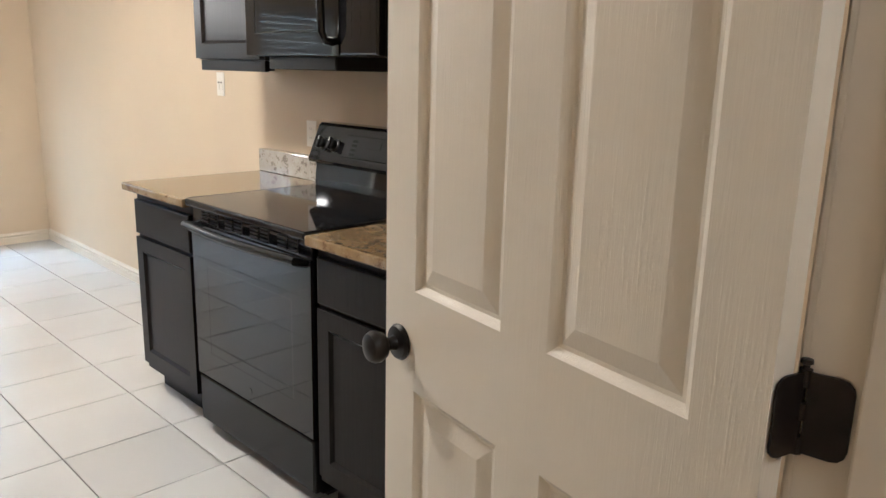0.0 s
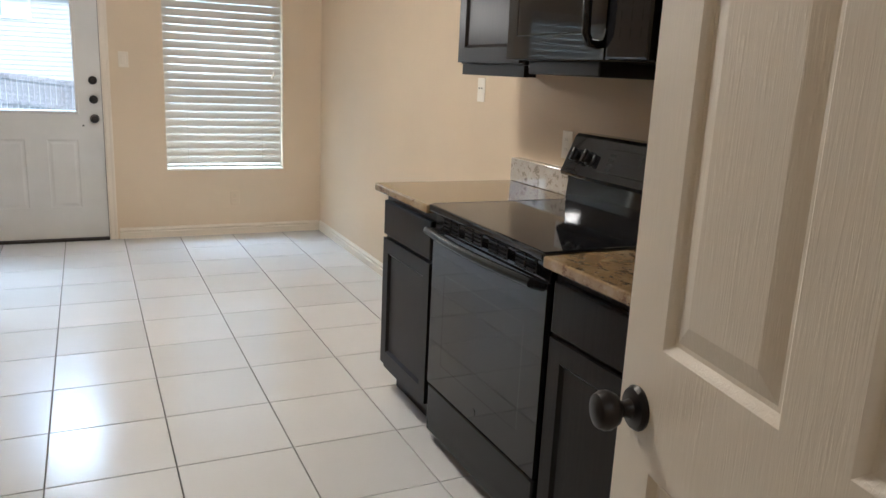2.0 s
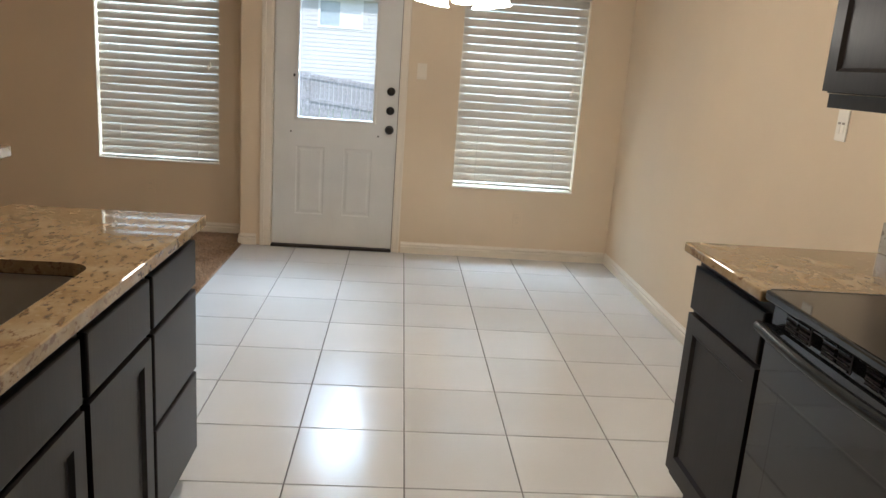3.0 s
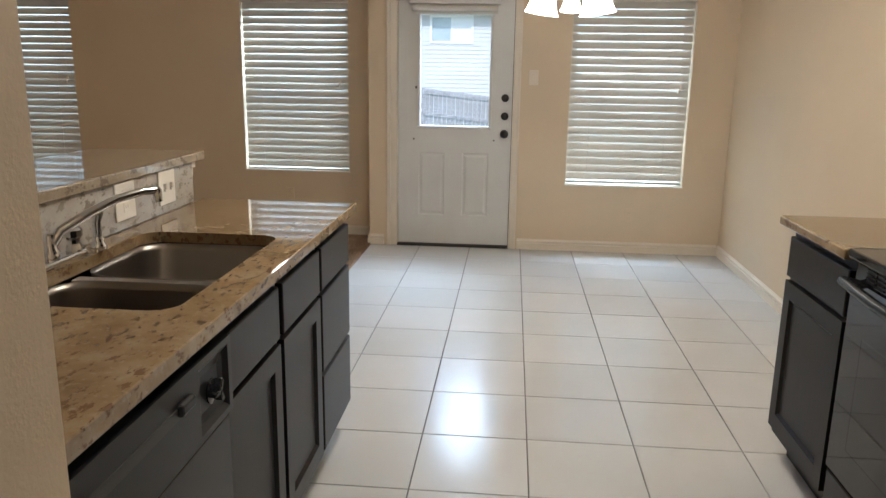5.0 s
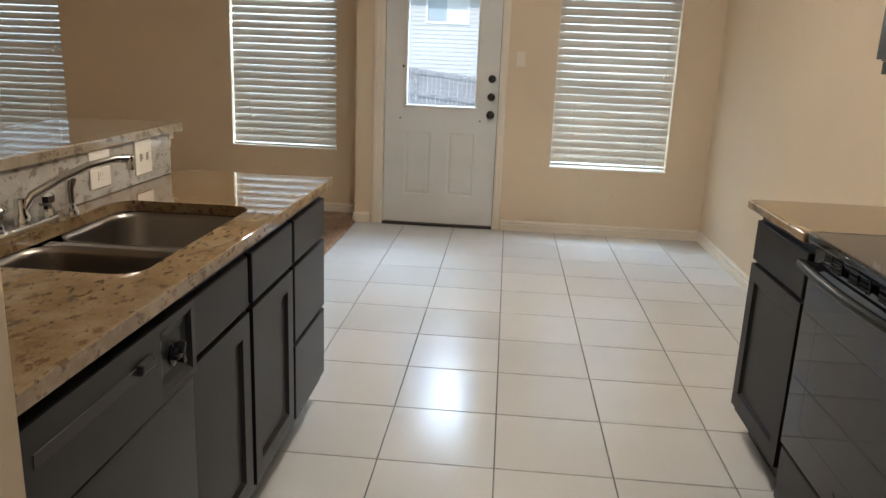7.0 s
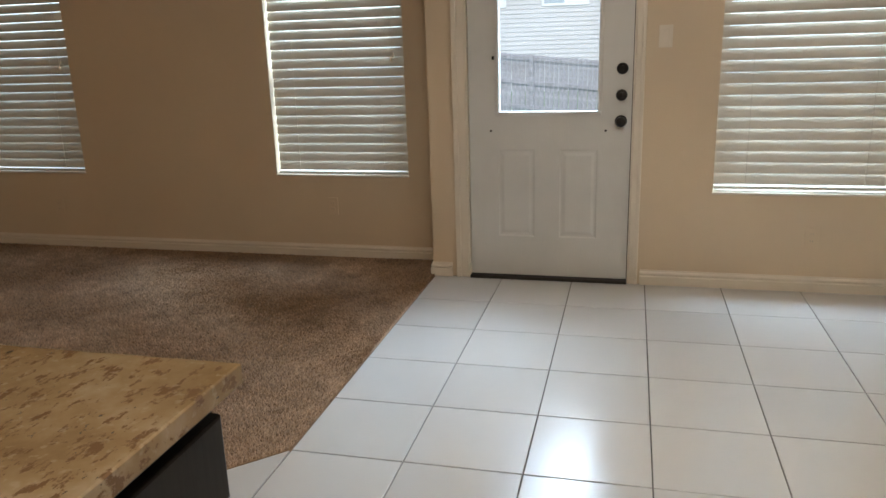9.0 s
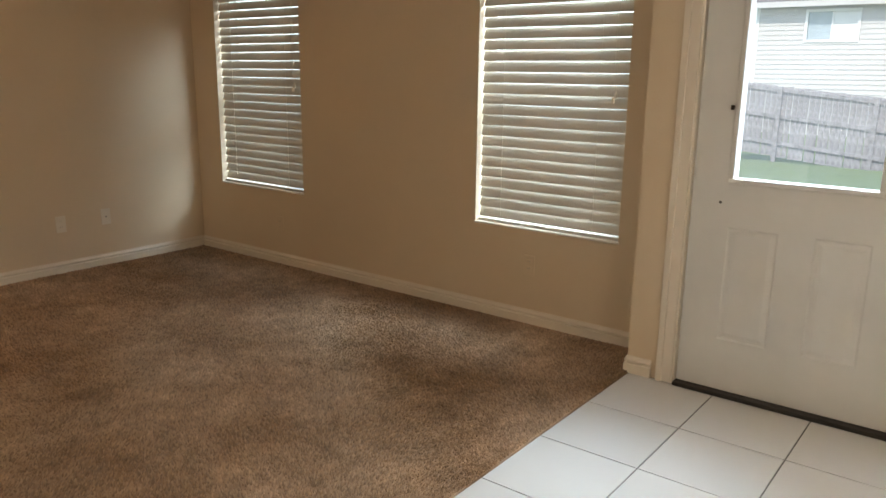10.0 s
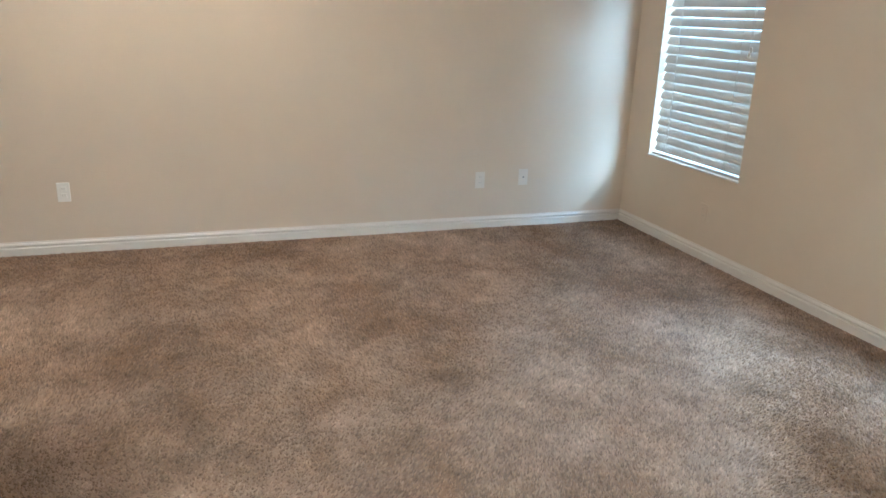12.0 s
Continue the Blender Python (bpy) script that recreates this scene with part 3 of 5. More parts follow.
def casing(name, x0, x1, h, y, s, wl, wr, label):
    """Moulded door casing on the face y, looking along s; wl, wr: its widths."""
    bm = bmesh.new()
    for a, b, c, d in ((x0 - wl, x0, 0, h), (x1, x1 + wr, 0, h), (x0 - wl, x1 + wr, h, h + max(wl, wr))):
        box(bm, a, b, y, y + s * 0.012, c, d, bevel=0.003, seg=2)
    for a, b, c, d in ((x0 - wl, x0 - wl * 0.6, 0, h + max(wl, wr)), (x1 + wr * 0.6, x1 + wr, 0, h + max(wl, wr)),
                       (x0 - wl * 0.6, x1 + wr * 0.6, h + max(wl, wr) * 0.6, h + max(wl, wr))):
        box(bm, a, b, y + s * 0.0115, y + s * 0.021, c, d, bevel=0.003, seg=2)
    return own(name, bm, trim_paint, label, "trim", kind="structure")


casing("casing_back_door", DOOR[0] - 0.012, DOOR[1] + 0.012, DOOR[2] + 0.012, FACE_N, -1, 0.075, 0.05, "off-white moulded casing round the back door")
own("jamb_back_door", boxes((DOOR[0] - 0.03, DOOR[0] - 0.004, FACE_N - 0.002, FACE_L + TH, 0, DOOR[2] + 0.004), (DOOR[1] + 0.004, DOOR[1] + 0.03, FACE_N - 0.002, FACE_L + TH, 0, DOOR[2] + 0.004),
    (DOOR[0] - 0.03, DOOR[1] + 0.03, FACE_N - 0.002, FACE_L + TH, DOOR[2] + 0.004, DOOR[2] + 0.03)), trim_paint, "off-white door jamb", "trim", kind="structure")
# strips added to stop outside light leaking through the gap round the leaf
own("gap_blocker", boxes((DOOR[0] - 0.004, DOOR[0] + 0.014, FACE_N + 0.068, FACE_N + 0.082, 0.016, DOOR[2] + 0.004), (DOOR[1] - 0.014, DOOR[1] + 0.004, FACE_N + 0.068, FACE_N + 0.082, 0.016, DOOR[2] + 0.004),
    (DOOR[0] + 0.014, DOOR[1] - 0.014, FACE_N + 0.068, FACE_N + 0.082, DOOR[2] - 0.014, DOOR[2] + 0.004)), gap_blocker_dark, "dark strip added behind the back door, stops light through its gap", "seal", kind="structure")
own("threshold", boxes((DOOR[0] - 0.004, DOOR[1] + 0.004, FACE_N - 0.02, FACE_L + TH, -0.006, 0.016), bevel=0.003), threshold_dark, "dark metal door threshold", "threshold", kind="structure")

# ---- passage door ----


def passage_door():
    w, h, t = 0.748, 2.03, 0.035
    hx, hy = 1.052, 0.036
    u = Vector((0.135, 0.735, 0)).normalized()
    f = Vector((-u.y, u.x, 0))
    m = frame_of((hx, hy, 0.012), u, f)
    d = thing("door_passage", (hx, hy, 0), "white six-panel door standing open, with a dark round knob", "door", kind="structure")
    cols = ((0.091, 0.322), (0.421, 0.652))
    rows = ((0.235, 0.838), (1.018, 1.62), (1.715, 1.915))
    panels = [(a, b, c, e) for a, b in cols for c, e in rows]
    part("door_leaf", slab(w, h, t, panels, [(0.004, -0.003), (0.012, -0.0095), (0.018, -0.0105), (0.048, -0.0025)], m), door_paint, d)
    k = m @ Matrix.Translation((0.697, 0, 0.915)) @ pose(0, 0, 0, -90, 0, 0)
    smooth(part("knob", knob_shape(bmesh.new(), k), bronze, d, "dark bronze round knob"))
    k2 = m @ Matrix.Translation((0.697, -t, 0.915)) @ pose(0, 0, 0, 90, 0, 0)
    smooth(part("knob", knob_shape(bmesh.new(), k2), bronze, d, "dark bronze round knob"))
    pin = Vector((1.0965, 0.0215, 0))
    for z in (0.18, 1.023, 1.80):
        bm = bmesh.new()
        zb, zt = z + 0.002, z + 0.090
        # one leaf on the door's edge, one on the jamb, both meeting at the pin
        for q, n in ((m @ Vector((-0.002, -0.002, 0)), -u), (Vector((PASS[1] - 0.001, SOUTH - 0.046, 0)), Vector((-1, 0, 0)))):
            q.z = 0
            away = (q - pin).normalized()
            p = pin + away * 0.0045
            r, wl = 0.014, (q - p).length
            pts = [p + Vector((0, 0, zb))]
            for g in (-90, -60, -30, 0):
                pts.append(p + away * (wl - r + r * math.cos(radians(g))) + Vector((0, 0, zb + r + r * math.sin(radians(g)))))
            for g in (0, 30, 60, 90):
                pts.append(p + away * (wl - r + r * math.cos(radians(g))) + Vector((0, 0, zt - r + r * math.sin(radians(g)))))
            pts.append(p + Vector((0, 0, zt)))
            front = [bm.verts.new(v + n * 0.003) for v in pts]
            back = [bm.verts.new(v) for v in pts]
            bm.faces.new(front), bm.faces.new(back[::-1])
            for i in range(len(pts)):
                bm.faces.new((front[i], front[(i + 1) % len(pts)], back[(i + 1) % len(pts)], back[i]))
        bmesh.ops.recalc_face_normals(bm, faces=bm.faces)
        hinge = part("hinge", bm, bronze, d, "dark bronze hinge with rounded leaves")
        bm = bmesh.new()
        for a, b in ((zb - 0.002, zb + 0.017), (zb + 0.036, zb + 0.054), (zb + 0.072, zt + 0.002)):
            tube(bm, [(pin.x, pin.y, a), (pin.x, pin.y, b)], 0.0065, 12)
        tube(bm, [(pin.x, pin.y, zb), (pin.x, pin.y, zt)], 0.0022, 8)
        lathe(bm, [(0, 0), (0.0035, 0), (0.0035, 0.006), (0.0065, 0.008), (0.006, 0.012), (0, 0.013)], Matrix.Translation((pin.x, pin.y, zt)), 12)
        smooth(part("knuckle", bm, bronze, hinge))
    return d


passage_door()
JX0, JX1 = PASS[0], PASS[1]
own("jamb_passage", boxes((JX0 - 0.02, JX0, SOUTH - 0.122, SOUTH + 0.002, 0, PASS[2]), (JX1, JX1 + 0.02, SOUTH - 0.122, SOUTH + 0.002, 0, PASS[2]),
    (JX0, JX1, SOUTH - 0.122, SOUTH + 0.002, PASS[2] - 0.02, PASS[2])), trim_paint, "off-white passage door jamb", "trim", kind="structure")
own("door_stop", boxes((JX0, JX0 + 0.011, SOUTH - 0.088, SOUTH - 0.052, 0, PASS[2] - 0.02), (JX1 - 0.011, JX1, SOUTH - 0.088, SOUTH - 0.052, 0, PASS[2] - 0.02),
    (JX0 + 0.011, JX1 - 0.011, SOUTH - 0.088, SOUTH - 0.052, PASS[2] - 0.031, PASS[2] - 0.02), bevel=0.003, seg=2), trim_paint, "off-white door stop moulding", "trim", kind="structure")
casing("casing_passage", JX0, JX1, PASS[2] - 0.01, SOUTH - 0.12, -1, 0.057, 0.057, "off-white casing on the hall side of the passage")
casing("casing_passage_kitchen", JX0, JX1, PASS[2] - 0.01, SOUTH, 1, 0.057, 0.057, "off-white casing on the kitchen side of the passage")

# ---- cabinets ----
SHAKER = [(0.003, -0.003), (0.010, -0.010), (0.012, -0.0105)]


def cabinet(name, y0, y1, face, back, s, z0, z1, fronts, label, kick=0.10, category="cabinet", hollow=False):
    """A cabinet whose fronts look along x (s = 1 or -1). fronts: (y0, y1, z0, z1, kind)."""
    c = thing(name, (0.5 * (face + back), 0.5 * (y0 + y1), z0 if not kick else 0), label, category)
    t = 0.020
    rows = [(face - s * t, back, y0 + 0.001, y1 - 0.001, z0 + kick, z1)]
    if hollow:
        a, b = y0 + 0.001, y1 - 0.001
        rows = [(face - s * t, face - s * 2 * t, a, b, kick, z1), (face - s * 2 * t, back, a, a + 0.016, kick, z1), (face - s * 2 * t, back, b - 0.016, b, kick, z1),
                (face - s * 2 * t, back, a + 0.016, b - 0.016, kick, kick + 0.018), (back, back + s * 0.008, a + 0.016, b - 0.016, kick + 0.018, z1)]
    part("body", boxes(*rows, bevel=0.0015), cabinet_wood, c)
    if kick:
        part("toe_kick", boxes((face - s * 0.085, back, y0 + 0.004, y1 - 0.002, 0.0, kick)), cabinet_wood, c)
    for a, b, c0, c1, kind in fronts:
        w, h = b - a, c1 - c0
        m = frame_of((face, a, c0) if s < 0 else (face, b, c0), (0, 1, 0) if s < 0 else (0, -1, 0), (s, 0, 0))
        if kind == "door":
            bm = slab(w, h, t, [(0.055, w - 0.055, 0.058, h - 0.058)], SHAKER, m, back=False, edge=0.004)
            part("cabinet_door", bm, cabinet_wood, c)
        else:
            bm = slab(w, h, t, [], [], m, back=False, edge=0.005)
            part("drawer_front", bm, cabinet_wood, c)
    return c


FE = 1.602
cabinet("base_cabinet", 2.365, 2.875, FE, EAST, -1, 0, 0.882, [(2.385, 2.862, 0.705, 0.848, "drawer"), (2.385, 2.862, 0.135, 0.690, "door")],
        "espresso wood base cabinet at the counter's end")
cabinet("base_cabinet", 0.98, 1.595, FE, EAST, -1, 0, 0.882, [(1.0, 1.575, 0.705, 0.848, "drawer"), (1.0, 1.575, 0.135, 0.690, "door")],
        "espresso wood base cabinet beside the range")
UX = 1.905
cabinet("wall_cabinet", 2.345, 2.86, UX, EAST, -1, 1.415, 2.18, [(2.352, 2.852, 1.42, 2.17, "door")], "espresso wood wall cabinet over the counter", kick=0)
cabinet("wall_cabinet", 1.585, 2.343, UX, EAST, -1, 1.86, 2.18, [(1.595, 1.962, 1.87, 2.17, "door"), (1.966, 2.333, 1.87, 2.17, "door")], "short espresso wood cabinet above the microwave", kick=0)
cabinet("wall_cabinet", 0.98, 1.583, UX, EAST, -1, 1.415, 2.18, [(0.99, 1.573, 1.42, 2.17, "door")], "espresso wood wall cabinet beside the microwave", kick=0)
own("light_rail", boxes((UX + 0.020, UX + 0.038, 2.347, 2.845, 1.372, 1.414), (UX + 0.038, EAST, 2.828, 2.845, 1.372, 1.414), bevel=0.001), cabinet_wood, "espresso wood rail under the wall cabinet", "trim")

FP = 0.02
BACKP = -0.535
cabinet("drawer_cabinet", 2.435, 2.865, FP, BACKP, 1, 0, 0.882, [(2.447, 2.857, 0.700, 0.842, "drawer"), (2.447, 2.857, 0.422, 0.685, "drawer"), (2.447, 2.857, 0.140, 0.408, "drawer")],
        "espresso wood cabinet of three drawers at the peninsula's end")
cabinet("sink_cabinet", 1.615, 2.434, FP, BACKP, 1, 0, 0.882,
        [(2.035, 2.425, 0.700, 0.842, "drawer"), (1.628, 2.005, 0.700, 0.842, "drawer"), (2.035, 2.425, 0.140, 0.685, "door"), (1.628, 2.005, 0.140, 0.685, "door")],
        "espresso wood double-door cabinet under the sink", hollow=True)
own("filler_panel", boxes((BACKP, FP - 0.02, 0.93, 1.005, 0.0, 0.882)), cabinet_wood, "espresso filler strip between wall and dishwasher", "panel")

# ---- counters ----


def counter(name, x0, x1, y0, y1, z, t, label, hole=None):
    """Stone top with a small eased edge, and a rounded opening for the sink if given."""
    bm = bmesh.new()
    if not hole:
        box(bm, x0, x1, y0, y1, z - t, z, bevel=0.006, seg=3)
        return own(name, bm, granite, label, "countertop")
    hx0, hx1, hy0, hy1, r = hole
    inner = []
    for cx, cy, a0 in ((hx1 - r, hy1 - r, 0), (hx0 + r, hy1 - r, 90), (hx0 + r, hy0 + r, 180), (hx1 - r, hy0 + r, 270)):
        inner += [(cx + r * math.cos(radians(a0 + g)), cy + r * math.sin(radians(a0 + g))) for g in range(0, 91, 10)]
    e = 0.0025
    tops = {}
    for zz, ins in ((z, e), (z - t, 0.0)):
        out = [bm.verts.new((x, y, zz)) for x, y in ((x0 + ins, y0 + ins), (x1 - ins, y0 + ins), (x1 - ins, y1 - ins), (x0 + ins, y1 - ins))]
        inn = [bm.verts.new((x, y, zz)) for x, y in inner]
        edges = [bm.edges.new((l[k], l[(k + 1) % len(l)])) for l in (out, inn) for k in range(len(l))]
        bmesh.ops.triangle_fill(bm, edges=edges, use_beauty=True)
        tops[zz] = (out, inn)
    mid = [bm.verts.new((x, y, z - e)) for x, y in ((x0, y0), (x1, y0), (x1, y1), (x0, y1))]
    for k in range(4):
        j = (k + 1) % 4
        bm.faces.new((tops[z][0][k], tops[z][0][j], mid[j], mid[k]))
        bm.faces.new((mid[k], mid[j], tops[z - t][0][j], tops[z - t][0][k]))
    a, b = tops[z][1], tops[z - t][1]
    for k in range(len(a)):
        j = (k + 1) % len(a)
        bm.faces.new((a[k], a[j], b[j], b[k]))
    bmesh.ops.recalc_face_normals(bm, faces=bm.faces)
    return own(name, bm, granite, label, "countertop")


ZC = 0.915
counter("countertop", 1.572, EAST, 2.366, 2.905, ZC, 0.032, "polished beige granite counter beside the range")
counter("countertop", 1.572, EAST, 0.98, 1.594, ZC, 0.032, "polished beige granite counter beside the range")
own("backsplash", boxes((EAST - 0.052, EAST, 2.366, 2.905, ZC + 0.0005, ZC + 0.102), bevel=0.003, seg=2), granite_daylit, "low polished granite backsplash on the counter, window light in its pale colour", "backsplash")
own("backsplash", boxes((EAST - 0.022, EAST, 0.98, 1.594, ZC + 0.0005, ZC + 0.102), bevel=0.003, seg=2), granite_daylit, "low polished granite backsplash on the counter, window light in its pale colour", "backsplash")
SINK = (-0.465, -0.058, 1.555, 2.285)
counter("peninsula_countertop", -0.54, 0.045, 0.932, 2.885, ZC, 0.032, "polished beige granite peninsula top around the sink", (*SINK, 0.06))
BARX = -0.54
own("pony_wall", boxes((-0.665, BARX - 0.022, 0.93, 2.80, 0, 1.060)), wall_paint, "beige half wall carrying the raised bar", "wall", kind="structure")
own("bar_backsplash", boxes((BARX - 0.022, BARX, 0.932, 2.80, ZC + 0.0005, 1.060), bevel=0.002), granite_daylit, "polished speckled granite riser behind the sink, window light in its pale grey colour", "backsplash")
own("raised_counter", boxes((-0.96, BARX + 0.012, 0.932, 2.89, 1.061, 1.093), bevel=0.005, seg=3), granite_half_lit, "polished granite raised bar top", "countertop")
own("bar_moulding", boxes((-0.69, BARX - 0.010, 2.802, 2.814, 0.992, 1.008), (-0.695, BARX - 0.008, 2.802, 2.826, 1.008, 1.038), (-0.70, BARX - 0.004, 2.802, 2.840, 1.038, 1.060), bevel=0.003, seg=2), trim_paint,
    "white moulding under the bar top's end", "trim")
own("pony_wall_end", boxes((-0.667, BARX - 0.020, 2.801, 2.808, 0.085, 0.992), bevel=0.002), trim_paint, "off-white end board of the half wall", "trim")


def bowl(x0, x1, y0, y1, z, depth, r, name, parent):
    """A pressed steel bowl with rounded corners and floor, open at the top."""
    bm = bmesh.new()
    rings = []
    for inset, dz in ((0, 0), (0.004, -0.02), (0.010, -depth + 0.04), (0.022, -depth + 0.012), (0.045, -depth), (0.12, -depth - 0.004)):
        rr = max(0.01, r - inset * 0.4)
        ring = []
        for cx, cy, a0 in ((x1 - inset - rr, y1 - inset - rr, 0), (x0 + inset + rr, y1 - inset - rr, 90), (x0 + inset + rr, y0 + inset + rr, 180), (x1 - inset - rr, y0 + inset + rr, 270)):
            ring += [bm.verts.new((cx + rr * math.cos(radians(a0 + g)), cy + rr * math.sin(radians(a0 + g)), z + dz)) for g in range(0, 91, 15)]
        rings.append(ring)
    for a, b in zip(rings, rings[1:]):
        for k in range(len(a)):
            bm.faces.new((a[k], a[(k + 1) % len(a)], b[(k + 1) % len(b)], b[k]))
    bm.faces.new(rings[-1])
    bmesh.ops.recalc_face_normals(bm, faces=bm.faces)
    bmesh.ops.reverse_faces(bm, faces=bm.faces)
    ob = smooth(part(name, bm, steel, parent))
    sol = ob.modifiers.new("thickness", "SOLIDIFY")
    sol.thickness, sol.offset = 0.0016, -1
    return ob


def sink():
    x0, x1, y0, y1 = SINK
    zr = ZC - 0.034
    s = thing("kitchen_sink", (0.5 * (x0 + x1), 0.5 * (y0 + y1), zr - 0.19), "undermounted stainless steel double-bowl sink", "sink")
    ym = 1.885
    for a, b in ((y0, ym - 0.020), (ym + 0.020, y1)):
        bw = bowl(x0 - 0.002, x1 + 0.002, a, b, zr, 0.185, 0.085, "bowl", s)
        smooth(part("drain", lathe(bmesh.new(), [(0, 0.003), (0.028, 0.003), (0.030, 0.006), (0.042, 0.006), (0.044, 0.0)], Matrix.Translation((0.5 * (x0 + x1), 0.5 * (a + b), zr - 0.188)), 24), chrome, s))
    bm = boxes((x0 + 0.004, x1 - 0.004, ym - 0.0205, ym + 0.0205, zr - 0.014, zr - 0.002), bevel=0.004, seg=2)
    part("divider", bm, steel, s)
    return s


sink()


def faucet():
    bx, by = -0.502, 1.86
    f = thing("faucet", (bx, by, ZC), "chrome two-handle kitchen faucet with a long low spout", "faucet")
    part("base_plate", boxes((bx - 0.024, bx + 0.024, by - 0.125, by + 0.125, ZC, ZC + 0.016), bevel=0.007, seg=3), chrome, f)
    bm = bmesh.new()
    lathe(bm, [(0.022, 0), (0.022, 0.02), (0.016, 0.03), (0.015, 0.065), (0, 0.07)], Matrix.Translation((bx, by, ZC + 0.015)), 20)
    pts = [(bx, by, ZC + 0.045), (bx + 0.02, by + 0.02, ZC + 0.085), (bx + 0.065, by + 0.07, ZC + 0.120), (bx + 0.11, by + 0.13, ZC + 0.148), (bx + 0.15, by + 0.19, ZC + 0.160), (bx + 0.172, by + 0.225, ZC + 0.158)]
    tube(bm, pts, [0.013, 0.0125, 0.0115, 0.011, 0.0105, 0.0105], 14)
    tip = Vector(pts[-1])
    lathe(bm, [(0, -0.03), (0.0125, -0.03), (0.0125, 0.0), (0.009, 0.008), (0, 0.009)], Matrix.Translation(tip), 16)
    smooth(part("spout", bm, chrome, f))
    for sy in (-0.1, 0.1):
        bm = bmesh.new()
        lathe(bm, [(0.02, 0), (0.019, 0.012), (0.015, 0.02), (0.016, 0.03), (0.023, 0.038), (0.024, 0.055), (0.016, 0.064), (0, 0.066)], Matrix.Translation((bx, by + sy, ZC + 0.015)), 10)
        smooth(part("handle", bm, chrome, f), 25)
    sp = thing("sink_sprayer", (bx + 0.005, by + 0.205, ZC), "chrome and black side sprayer on the counter", "sprayer")
    bm = lathe(bmesh.new(), [(0.021, 0), (0.021, 0.006), (0.015, 0.014), (0.013, 0.03), (0, 0.031)], Matrix.Translation((bx + 0.005, by + 0.205, ZC)), 18)
    smooth(part("holder", bm, chrome, sp))
    bm = tube(bmesh.new(), [(bx + 0.005, by + 0.205, ZC + 0.028), (bx + 0.005, by + 0.205, ZC + 0.07), (bx + 0.012, by + 0.205, ZC + 0.098)], [0.011, 0.012, 0.015], 14)
    smooth(part("spray_head", bm, chrome, sp))


faucet()

# ---- range ----


